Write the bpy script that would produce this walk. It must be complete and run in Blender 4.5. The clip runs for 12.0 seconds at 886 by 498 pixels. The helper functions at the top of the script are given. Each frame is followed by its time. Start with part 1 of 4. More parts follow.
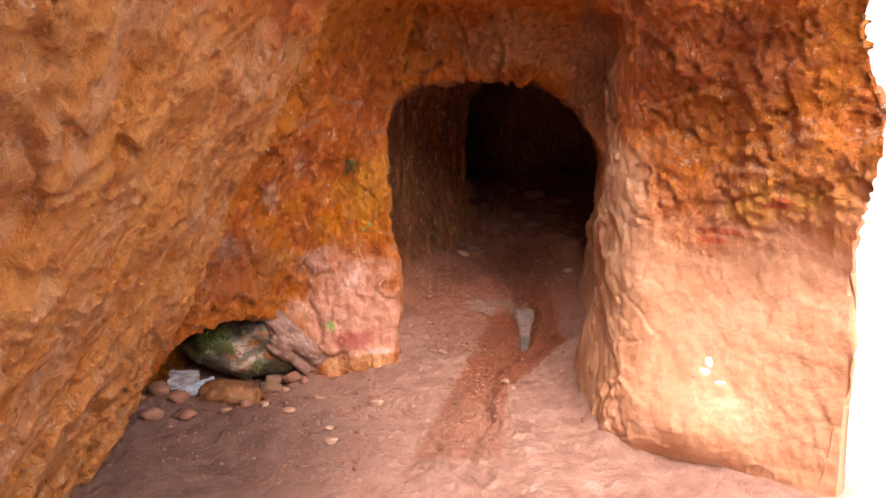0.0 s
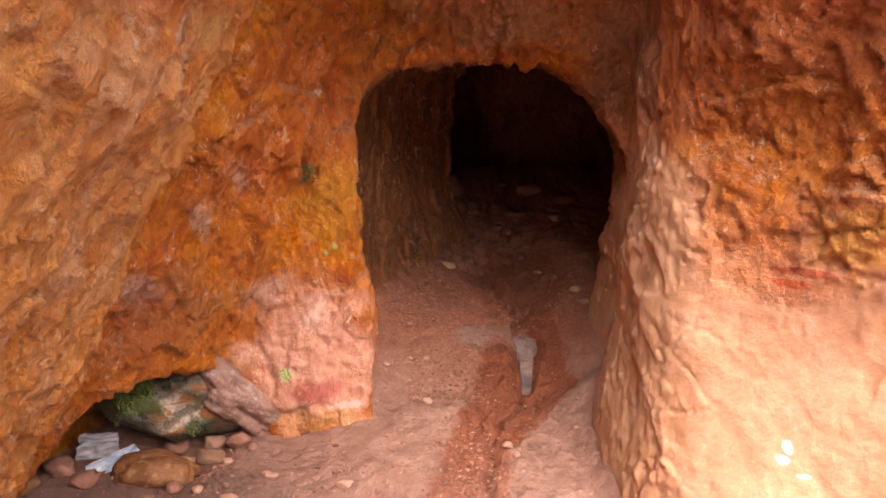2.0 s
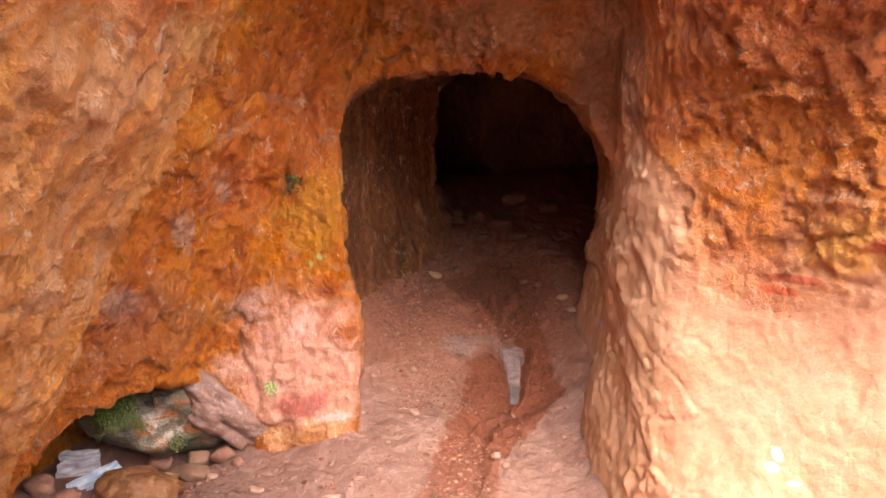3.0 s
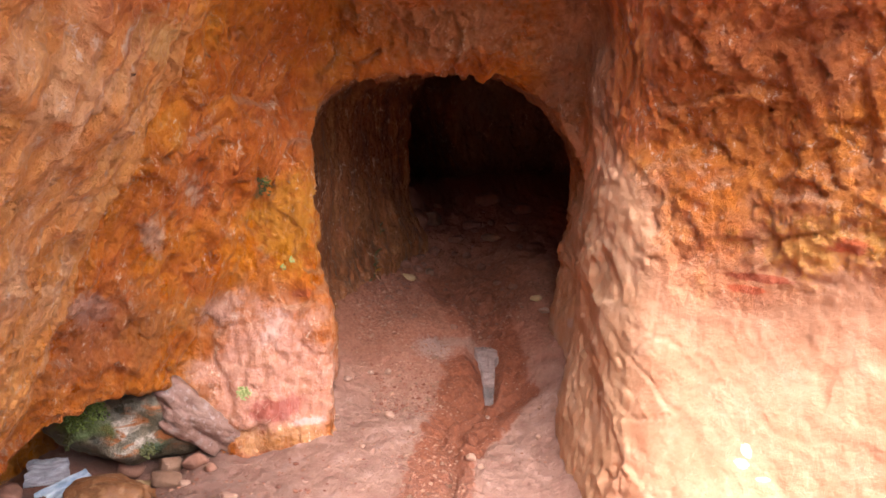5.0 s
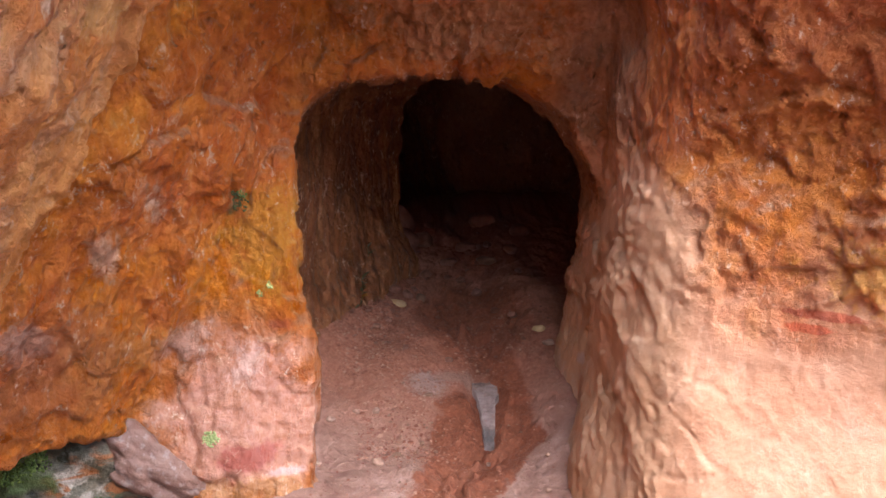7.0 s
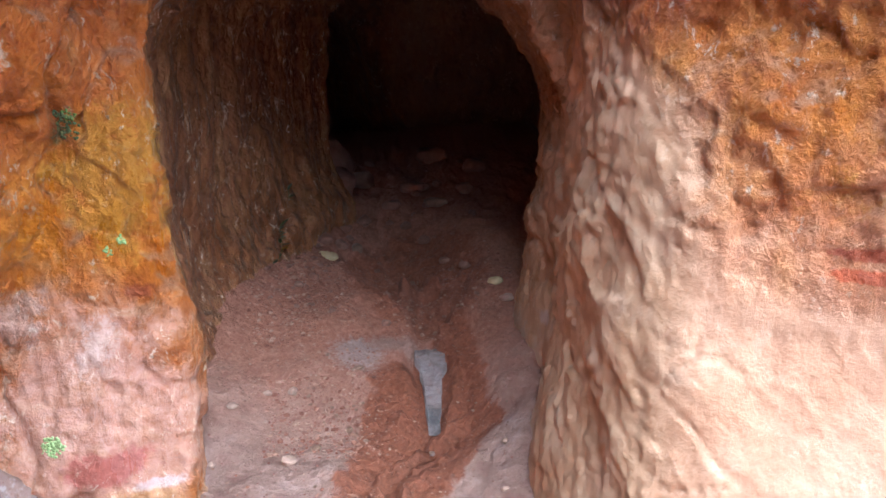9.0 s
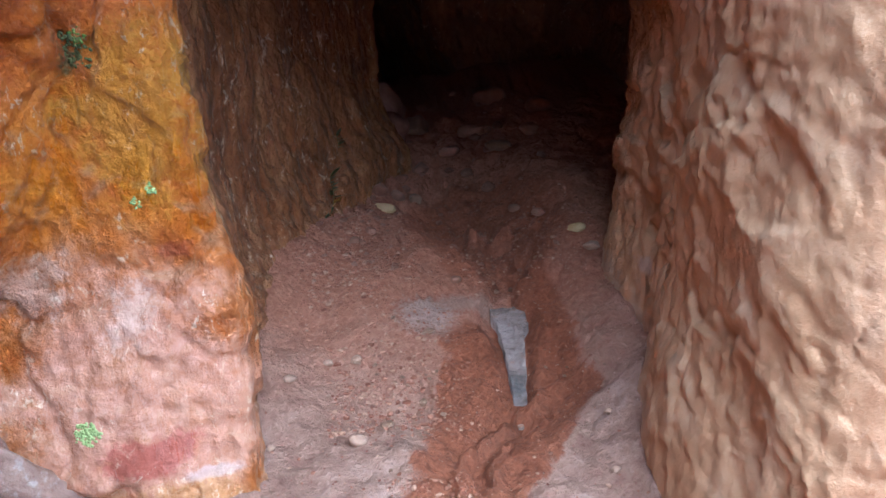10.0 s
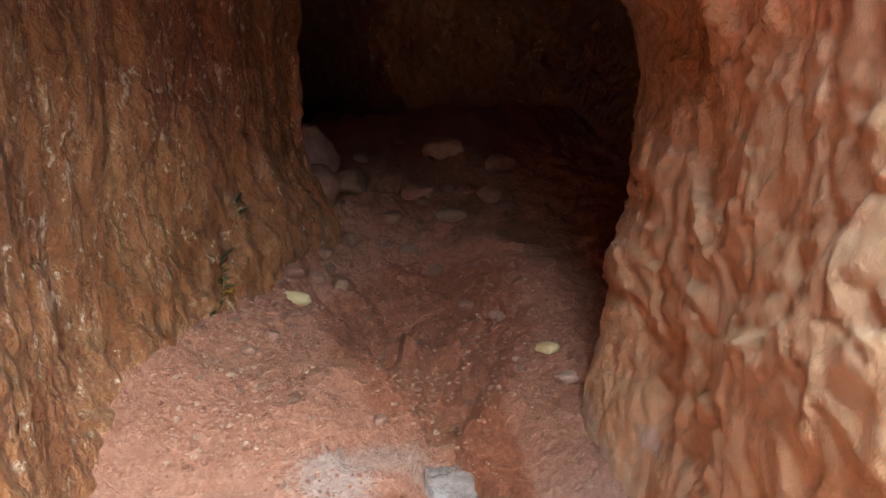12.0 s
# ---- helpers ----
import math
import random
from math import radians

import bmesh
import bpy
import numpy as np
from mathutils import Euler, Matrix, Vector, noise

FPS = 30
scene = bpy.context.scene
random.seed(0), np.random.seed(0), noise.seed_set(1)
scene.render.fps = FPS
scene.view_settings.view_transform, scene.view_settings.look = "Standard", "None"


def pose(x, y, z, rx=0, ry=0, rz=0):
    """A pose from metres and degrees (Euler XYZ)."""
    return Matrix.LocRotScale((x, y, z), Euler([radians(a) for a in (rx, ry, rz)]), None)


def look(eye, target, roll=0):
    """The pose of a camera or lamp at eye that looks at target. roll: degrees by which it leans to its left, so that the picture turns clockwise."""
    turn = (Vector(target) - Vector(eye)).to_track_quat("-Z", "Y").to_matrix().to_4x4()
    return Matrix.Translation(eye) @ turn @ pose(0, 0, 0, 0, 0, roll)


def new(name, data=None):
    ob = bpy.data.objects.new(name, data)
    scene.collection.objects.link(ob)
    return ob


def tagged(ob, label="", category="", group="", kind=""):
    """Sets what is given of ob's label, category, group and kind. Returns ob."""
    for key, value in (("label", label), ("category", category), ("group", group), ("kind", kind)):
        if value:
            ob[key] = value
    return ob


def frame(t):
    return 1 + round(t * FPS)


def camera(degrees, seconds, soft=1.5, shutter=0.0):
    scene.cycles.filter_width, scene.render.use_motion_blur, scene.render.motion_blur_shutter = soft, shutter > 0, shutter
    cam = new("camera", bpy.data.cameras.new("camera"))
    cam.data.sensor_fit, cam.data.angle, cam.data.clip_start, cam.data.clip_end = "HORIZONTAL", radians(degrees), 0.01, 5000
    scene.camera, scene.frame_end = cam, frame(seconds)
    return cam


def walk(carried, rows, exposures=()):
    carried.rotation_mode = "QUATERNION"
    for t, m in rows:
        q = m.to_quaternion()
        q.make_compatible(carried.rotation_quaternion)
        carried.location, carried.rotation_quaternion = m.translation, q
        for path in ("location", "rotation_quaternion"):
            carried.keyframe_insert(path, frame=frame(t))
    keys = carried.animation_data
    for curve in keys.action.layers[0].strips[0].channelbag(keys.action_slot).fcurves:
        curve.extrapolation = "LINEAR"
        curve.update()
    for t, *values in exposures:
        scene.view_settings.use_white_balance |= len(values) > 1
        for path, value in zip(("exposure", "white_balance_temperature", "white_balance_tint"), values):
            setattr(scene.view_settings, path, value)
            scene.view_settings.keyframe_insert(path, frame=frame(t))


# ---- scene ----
cam = camera(62.3, 12.0, soft=1.5)
METRES, EYE, TILT, LEAN, TURN = 4.4, 1.5, -8.0, 0.0, 0.0
ROWS = [
    (0.0, 0.0, 0.0, 0.0, -0.0, 0.0, 0.0),
    (0.5, -0.0433, 0.0857, 0.0273, -2.27, -0.57, -0.02),
    (1.0, -0.0428, 0.1304, 0.031, -4.59, -1.67, -0.33),
    (1.5, -0.0104, 0.2102, 0.0477, -2.08, -0.83, 0.91),
    (2.0, -0.0098, 0.237, 0.0675, -1.85, -2.14, 0.24),
    (2.5, -0.0095, 0.2434, 0.0676, -3.13, -1.73, 0.53),
    (3.0, -0.01, 0.2432, 0.0679, -2.99, -1.44, 0.78),
    (5.0, -0.0081, 0.242, 0.0681, -4.96, -1.32, 1.18),
    (5.5, 0.0011, 0.2399, 0.066, -4.26, -1.39, 1.31),
    (6.0, 0.0241, 0.251, 0.0594, -1.4, -2.33, 1.23),
    (6.5, 0.0138, 0.2928, 0.0509, -1.72, -4.13, -0.11),
    (7.0, -0.02, 0.3507, 0.0719, -6.52, 0.23, 0.47),
    (9.0, 0.0476, 0.535, 0.0605, -8.7, -3.93, 2.27),
    (9.5, 0.0425, 0.57, 0.0475, -4.69, -6.61, 2.5),
    (10.0, 0.0285, 0.6404, 0.0404, -5.65, -6.83, 4.81),
    (10.5, 0.0407, 0.7016, 0.0504, -9.3, -10.92, 1.06),
    (11.0, 0.0928, 0.763, 0.0731, -7.0, -10.78, 2.5),
    (11.5, 0.1008, 0.7962, 0.0859, -5.3, -10.16, 3.18),
    (12.0, 0.0726, 0.8467, 0.0936, -8.98, -5.35, 1.72),
]
STOPS = [(0.0, 2.3, 6900, 19), (1.0, 2.45, 6900, 19), (1.5, 2.2, 7000, 22), (2.0, 2.4, 6900, 19), (3.0, 2.7, 6500, 15), (5.5, 2.7, 5650, 8),
         (6.5, 2.48, 5050, 3), (7.0, 2.52, 5250, 5), (9.0, 2.7, 4300, -10), (10.0, 2.6, 4200, -11), (11.0, 2.95, 4300, -14), (11.5, 3.25, 4400, -19), (12.0, 3.7, 4700, -22)]
walk(cam, [(t, pose(0, 0, EYE, TILT, LEAN, TURN) @ pose(METRES * x, METRES * y, METRES * z, 90 + pitch, roll, yaw)) for t, x, y, z, yaw, pitch, roll in ROWS], STOPS)

# ---- daylight: a bright, high overcast above and behind the way in ----
SUN_FROM = Vector((0.24, -0.70, 1.0)).normalized()
sun_data = bpy.data.lights.new("sun", "SUN")
sun_data.energy, sun_data.angle, sun_data.color = 1.4, radians(64), (1.0, 0.95, 0.88)
sun = new("sun", sun_data)
sun.matrix_world = look((8, -4, 14), Vector((8, -4, 14)) - SUN_FROM)
world = bpy.data.worlds.new("sky")
scene.world = world
world.use_nodes = True
wn = world.node_tree.nodes
sky = wn.new("ShaderNodeTexSky")
sky.sky_type, sky.sun_disc, sky.dust_density = "NISHITA", False, 4.0
sky.sun_elevation = math.asin(SUN_FROM.z)
sky.sun_rotation = math.atan2(SUN_FROM.x, SUN_FROM.y)
wn["Background"].inputs["Strength"].default_value = 0.12
world.node_tree.links.new(sky.outputs["Color"], wn["Background"].inputs["Color"])


# ---- material helpers ----
from mathutils.bvhtree import BVHTree


class Nodes:
    """Short names for building a node material."""

    def __init__(self, name):
        self.mat = bpy.data.materials.new(name)
        self.mat.use_nodes = True
        self.tree = self.mat.node_tree
        self.bsdf = self.tree.nodes["Principled BSDF"]
        self.pos = self.add("ShaderNodeNewGeometry").outputs["Position"]

    def add(self, kind, **settings):
        node = self.tree.nodes.new(kind)
        for key, value in settings.items():
            setattr(node, key, value)
        return node

    def put(self, socket, value):
        if isinstance(value, bpy.types.NodeSocket):
            self.tree.links.new(value, socket)
        else:
            socket.default_value = value

    def math(self, op, a, b=0.0, c=0.0, clamp=False):
        node = self.add("ShaderNodeMath", operation=op, use_clamp=clamp)
        for i, v in enumerate((a, b, c)):
            self.put(node.inputs[i], v)
        return node.outputs[0]

    def vec(self, op, a, b=(0, 0, 0)):
        node = self.add("ShaderNodeVectorMath", operation=op)
        self.put(node.inputs[0], a)
        self.put(node.inputs[1], b)
        return node.outputs["Value"] if op in ("LENGTH", "DOT_PRODUCT") else node.outputs["Vector"]

    def noise(self, scale, detail=5.0, rough=0.55, at=None, stretch=None, distort=0.0):
        at = self.pos if at is None else at
        if stretch:
            at = self.vec("MULTIPLY", at, stretch)
        node = self.add("ShaderNodeTexNoise")
        self.put(node.inputs["Vector"], at)
        node.inputs["Scale"].default_value, node.inputs["Detail"].default_value = scale, detail
        node.inputs["Roughness"].default_value, node.inputs["Distortion"].default_value = rough, distort
        return node.outputs["Fac"]

    def add_warp(self, scale, amount):
        """A small random shift of place, to roughen straight cell edges."""
        node = self.add("ShaderNodeTexNoise")
        self.put(node.inputs["Vector"], self.pos)
        node.inputs["Scale"].default_value, node.inputs["Detail"].default_value = scale, 4
        return self.vec("MULTIPLY", node.outputs["Color"], (amount, amount, amount))

    def voronoi(self, scale, feature="DISTANCE_TO_EDGE", at=None, stretch=None):
        at = self.pos if at is None else at
        if stretch:
            at = self.vec("MULTIPLY", at, stretch)
        node = self.add("ShaderNodeTexVoronoi", feature=feature)
        self.put(node.inputs["Vector"], at)
        node.inputs["Scale"].default_value = scale
        return node.outputs["Distance"]

    def ramp(self, fac, *stops):
        node = self.add("ShaderNodeValToRGB")
        els = node.color_ramp.elements
        while len(els) < len(stops):
            els.new(0.5)
        for el, (at, col) in zip(els, stops):
            el.position, el.color = at, (*col, 1)
        self.put(node.inputs["Fac"], fac)
        return node.outputs["Color"]

    def span(self, value, lo, hi, to_lo=0.0, to_hi=1.0):
        node = self.add("ShaderNodeMapRange", interpolation_type="SMOOTHSTEP")
        for i, v in enumerate((value, lo, hi, to_lo, to_hi)):
            self.put(node.inputs[i], v)
        return node.outputs[0]

    def mix(self, fac, a, b, blend="MIX"):
        node = self.add("ShaderNodeMix", data_type="RGBA", blend_type=blend)
        self.put(node.inputs[0], fac)
        for socket, v in ((node.inputs[6], a), (node.inputs[7], b)):
            self.put(socket, v if isinstance(v, bpy.types.NodeSocket) else (*v, 1))
        return node.outputs[2]

    def spot(self, centre, radii, ragged, wild=0.9, edge=0.35):
        """A ragged stain round a place in the rock."""
        off = self.vec("DIVIDE", self.vec("SUBTRACT", self.pos, centre), radii)
        far = self.vec("LENGTH", off)
        level = self.math("MULTIPLY_ADD", self.math("SUBTRACT", ragged, 0.5), wild * 2, self.math("SUBTRACT", 1.0, far))
        return self.span(level, 0.0, edge)

    def finish(self, colour, rough, height=None, depth=0.01, specular=0.4):
        self.put(self.bsdf.inputs["Base Color"], colour)
        self.put(self.bsdf.inputs["Roughness"], rough)
        self.put(self.bsdf.inputs["Specular IOR Level"], specular)
        if height is not None:
            bump = self.add("ShaderNodeBump")
            bump.inputs["Strength"].default_value, bump.inputs["Distance"].default_value = 1.0, depth
            self.put(bump.inputs["Height"], height)
            self.put(self.bsdf.inputs["Normal"], bump.outputs["Normal"])
        return self.mat


def rock_material():
    n = Nodes("ochre rock")
    broad, mid, fine = n.noise(1.1, 4, 0.6), n.noise(4.5, 8, 0.66, distort=0.25), n.noise(30, 6, 0.7)
    streak = n.noise(5.0, 8, 0.68, stretch=(1.6, 1.6, 0.45), distort=0.2)
    xyz = n.add("ShaderNodeSeparateXYZ")
    n.put(xyz.inputs[0], n.pos)
    x, y, z = xyz.outputs
    ochre = n.ramp(mid, (0.25, (0.36, 0.080, 0.007)), (0.42, (0.57, 0.155, 0.008)), (0.56, (0.70, 0.225, 0.010)), (0.74, (0.78, 0.34, 0.05)))
    red = n.ramp(streak, (0.3, (0.34, 0.068, 0.010)), (0.5, (0.57, 0.135, 0.013)), (0.7, (0.70, 0.25, 0.05)))
    colour = n.mix(n.span(broad, 0.42, 0.62), ochre, red)
    # pinkish clay dust: low on the pillar, on the foot of the face, and where the rock faces up
    clay = n.ramp(mid, (0.3, (0.40, 0.195, 0.105)), (0.55, (0.46, 0.25, 0.15)), (0.75, (0.51, 0.31, 0.21)))
    edge = n.math("MULTIPLY_ADD", n.math("SUBTRACT", broad, 0.5), 1.4, z)
    edge = n.math("MULTIPLY_ADD", n.math("SUBTRACT", mid, 0.5), 0.8, edge)
    edge = n.math("MULTIPLY_ADD", n.math("MAXIMUM", n.math("SUBTRACT", y, 4.5), 0.0), 0.25, edge)
    low = n.span(n.math("SUBTRACT", edge, n.math("MULTIPLY", n.span(y, 3.95, 4.3), 0.4)), 1.5, 0.95)
    pillar = n.math("MULTIPLY", low, n.span(x, 0.68, 0.84))
    pillar = n.math("MULTIPLY", pillar, n.span(y, 6.0, 5.35, 0.0, 0.9))
    colour = n.mix(pillar, colour, clay)
    foot = n.spot((-0.62, 4.92, 0.35), (0.52, 0.4, 0.62), mid, 0.8, 0.5)
    foot_clay = n.ramp(fine, (0.3, (0.34, 0.150, 0.105)), (0.7, (0.47, 0.275, 0.23)))
    colour = n.mix(n.math("MULTIPLY", foot, 0.8), colour, foot_clay)
    # pale peach skin on the leaning buttress, in upright tongues
    side = n.math("MULTIPLY", n.span(x, -0.55, -0.75), n.span(y, 3.98, 3.85))
    tongue = n.noise(2.6, 5, 0.6, stretch=(1.0, 1.6, 0.55), distort=0.6)
    # tone raised here in place of stronger light from the side
    colour = n.mix(n.math("MULTIPLY", side, 0.75), colour, n.ramp(streak, (0.3, (0.66, 0.225, 0.04)), (0.7, (0.81, 0.41, 0.13))))
    colour = n.mix(n.math("MULTIPLY", side, n.span(tongue, 0.48, 0.62, 0.0, 0.65)), colour, n.ramp(mid, (0.3, (0.62, 0.28, 0.11)), (0.7, (0.74, 0.43, 0.24))))
    ledge = n.add("ShaderNodeSeparateXYZ")
    n.put(ledge.inputs[0], n.add("ShaderNodeNewGeometry").outputs["Normal"])
    colour = n.mix(n.span(ledge.outputs[2], 0.1, 0.75, 0.0, 0.6), colour, clay)
    # brown, water-stained tunnel sides, with the dimness inside darkened into the colour
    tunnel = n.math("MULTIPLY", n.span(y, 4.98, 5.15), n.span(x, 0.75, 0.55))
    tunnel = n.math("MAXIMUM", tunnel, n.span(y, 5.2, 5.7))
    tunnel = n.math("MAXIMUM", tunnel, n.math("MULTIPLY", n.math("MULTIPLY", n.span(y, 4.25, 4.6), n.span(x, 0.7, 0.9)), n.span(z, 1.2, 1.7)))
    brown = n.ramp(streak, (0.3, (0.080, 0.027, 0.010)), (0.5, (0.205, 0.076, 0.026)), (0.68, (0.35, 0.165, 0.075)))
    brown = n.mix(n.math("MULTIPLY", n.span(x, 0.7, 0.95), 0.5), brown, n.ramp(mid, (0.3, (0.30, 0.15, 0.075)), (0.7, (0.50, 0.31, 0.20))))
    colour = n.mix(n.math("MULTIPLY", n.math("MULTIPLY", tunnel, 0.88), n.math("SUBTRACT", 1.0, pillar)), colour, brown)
    # tan clay on the jamb
    jamb = n.math("MULTIPLY", n.math("MULTIPLY", n.span(y, 3.98, 4.15), n.span(x, 0.7, 0.85)), n.span(y, 6.0, 5.4))
    jamb = n.math("MULTIPLY", jamb, n.span(n.math("MULTIPLY_ADD", mid, 0.5, z), 1.85, 1.45))
    colour = n.mix(n.math("MULTIPLY", jamb, 0.75), colour, n.ramp(mid, (0.3, (0.37, 0.19, 0.09)), (0.55, (0.45, 0.26, 0.145)), (0.75, (0.50, 0.32, 0.21))))
    # yellow ochre seams, iron-red seams, pale crusts, algae, and painted-in glints and shade
    for centre, radii, tint, amount in (
        ((-0.5, 5.0, 1.15), (0.22, 0.3, 0.33), (0.60, 0.27, 0.022), 0.6),
        ((-1.0, 4.5, 0.75), (0.3, 0.4, 0.22), (0.56, 0.25, 0.03), 0.5),
        ((-0.62, 4.85, 0.02), (0.36, 0.3, 0.10), (0.52, 0.25, 0.05), 0.45),
        ((1.5, 3.6, 1.2), (0.32, 0.3, 0.16), (0.62, 0.29, 0.03), 0.6),
        ((1.44, 3.78, 1.06), (0.13, 0.2, 0.020), (0.36, 0.07, 0.025), 0.9),
        ((1.41, 3.8, 1.01), (0.07, 0.2, 0.02), (0.46, 0.085, 0.022), 0.95),
        ((1.62, 3.5, 1.22), (0.06, 0.2, 0.05), (0.45, 0.06, 0.02), 0.8),
        ((-0.6, 4.9, 0.2), (0.2, 0.25, 0.08), (0.30, 0.07, 0.05), 0.85),
        ((-0.45, 4.95, 0.8), (0.1, 0.25, 0.05), (0.30, 0.05, 0.02), 0.7),
        ((1.35, 3.6, 1.95), (0.5, 0.6, 0.25), (0.40, 0.09, 0.02), 0.7),
        ((1.09, 5.378, 0.464), (0.12, 0.12, 0.035), (0.42, 0.33, 0.31), 0.55),
        ((1.392, 3.7, 0.385), (0.020, 0.2, 0.030), (0.66, 0.55, 0.47), 0.9),
        ((1.372, 3.7, 0.335), (0.026, 0.2, 0.022), (0.66, 0.55, 0.47), 0.9),
        ((1.43, 3.66, 0.29), (0.035, 0.2, 0.012), (0.62, 0.50, 0.42), 0.9),
        # upper pillar: deeper orange-red, also darkened in colour against excess sky light
        ((1.35, 3.8, 1.80), (0.6, 0.6, 0.42), (0.42, 0.115, 0.018), 0.6),
        ((1.45, 3.62, 0.2), (0.12, 0.2, 0.03), (0.58, 0.44, 0.35), 0.15),
        ((1.15, 3.85, 0.0), (0.2, 0.3, 0.04), (0.62, 0.46, 0.36), 0.2),
        # dark spot paints a pocket's shade together with its moss
        ((-0.65, 5.0, 1.36), (0.05, 0.2, 0.09), (0.07, 0.08, 0.03), 0.85),
        ((0.4, 4.85, 2.15), (0.75, 0.5, 0.24), (0.47, 0.22, 0.10), 0.75),
        ((-0.70, 3.3, 1.93), (0.16, 0.3, 0.12), (0.66, 0.38, 0.13), 0.6),
        # next two pale spots paint the foot's white glints into the colour
        ((-0.86, 4.95, 0.72), (0.13, 0.25, 0.16), (0.58, 0.45, 0.42), 0.35),
        ((-0.60, 4.95, 0.62), (0.10, 0.25, 0.13), (0.60, 0.44, 0.38), 0.35),
        ((-0.43, 4.88, 0.11), (0.11, 0.2, 0.022), (0.58, 0.44, 0.42), 0.5),
        ((-1.04, 4.4, 1.2), (0.05, 0.3, 0.16), (0.62, 0.42, 0.30), 0.6),
        ((-0.90, 4.6, 1.45), (0.06, 0.3, 0.14), (0.62, 0.42, 0.30), 0.7),
        ((-1.25, 4.2, 0.9), (0.06, 0.3, 0.13), (0.60, 0.42, 0.34), 0.7),
        # darker red-brown, partly painted shade of the recess under the slab
        ((-1.18, 4.35, 0.72), (0.42, 0.6, 0.34), (0.38, 0.115, 0.04), 0.65),
        ((-1.2, 4.95, 0.25), (0.25, 0.3, 0.16), (0.30, 0.22, 0.19), 0.6),
        ((1.02, 5.25, 0.18), (0.2, 0.62, 0.28), (0.40, 0.26, 0.185), 0.75),
        ((1.02, 5.75, 0.30), (0.16, 0.30, 0.16), (0.36, 0.235, 0.17), 0.6),
    ):
        mask = n.spot(centre, radii, n.math("MULTIPLY_ADD", mid, 0.6, n.math("MULTIPLY", fine, 0.4)), 2.0 if amount < 0.9 else 1.5, 0.6 if amount < 0.9 else 0.3)
        colour = n.mix(n.math("MULTIPLY", mask, amount), colour, tint)
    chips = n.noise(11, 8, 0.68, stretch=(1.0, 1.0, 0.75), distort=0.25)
    # pale mineral crust, which also paints in white glints of the wet face
    crust_glint = n.math("MULTIPLY", n.span(n.noise(11, 8, 0.75, stretch=(1.3, 1.3, 0.6), distort=0.4), 0.57, 0.66), n.span(broad, 0.35, 0.6))
    crust_glint = n.math("MULTIPLY", crust_glint, n.span(x, 0.6, 0.0, 0.25, 0.85))
    colour = n.mix(crust_glint, colour, (0.66, 0.43, 0.29))
    # small clustered glints painted into the base colour
    glint = n.math("MULTIPLY", n.span(n.noise(34, 7, 0.75, stretch=(1.0, 1.0, 0.7), distort=0.3), 0.56, 0.62), n.span(n.noise(5.5, 4, 0.6), 0.48, 0.60))
    colour = n.mix(n.math("MULTIPLY", glint, n.span(pillar, 0.0, 1.0, 0.7, 0.12)), colour, (0.76, 0.55, 0.40))
    smooth = n.math("MAXIMUM", pillar, n.math("MULTIPLY", foot, 0.8))
    smooth = n.math("MAXIMUM", smooth, n.math("MULTIPLY", jamb, 0.4))
    # darkens the noise lows that the bump sinks, as painted crevice shade
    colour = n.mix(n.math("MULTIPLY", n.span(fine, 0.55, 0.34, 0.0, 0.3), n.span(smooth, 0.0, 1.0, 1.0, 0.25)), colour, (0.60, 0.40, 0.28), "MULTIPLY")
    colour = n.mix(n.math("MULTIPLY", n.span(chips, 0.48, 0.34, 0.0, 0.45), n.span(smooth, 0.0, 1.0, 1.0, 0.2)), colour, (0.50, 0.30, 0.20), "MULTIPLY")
    rough = n.math("ADD", n.span(streak, 0.38, 0.62, 0.22, 0.66), n.span(z, 1.0, 1.6, 0.0, 0.18))
    rough = n.math("ADD", rough, n.math("MULTIPLY", tunnel, 0.18))
    rough = n.math("MAXIMUM", rough, n.math("MULTIPLY", pillar, 0.8))
    rough = n.math("SUBTRACT", rough, n.math("MULTIPLY", foot, 0.2))
    flakes = n.voronoi(17, "F1", at=n.vec("ADD", n.pos, n.add_warp(14, 0.05)), stretch=(1.0, 1.0, 0.6))
    height = n.math("ADD", n.math("MULTIPLY", mid, 0.5), n.math("MULTIPLY", fine, 0.65))
    height = n.math("ADD", height, n.math("MULTIPLY", flakes, 1.0))
    height = n.math("ADD", height, n.math("MULTIPLY", chips, 1.5))
    height = n.math("ADD", height, n.math("MULTIPLY", n.noise(75, 4, 0.7), 0.5))
    height = n.math("MULTIPLY", n.math("SUBTRACT", height, 2.1), n.span(smooth, 0.0, 1.0, 1.0, 0.08))
    height = n.math("MULTIPLY", height, n.span(tunnel, 0.0, 1.0, 1.0, 0.6))
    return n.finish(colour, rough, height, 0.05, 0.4)


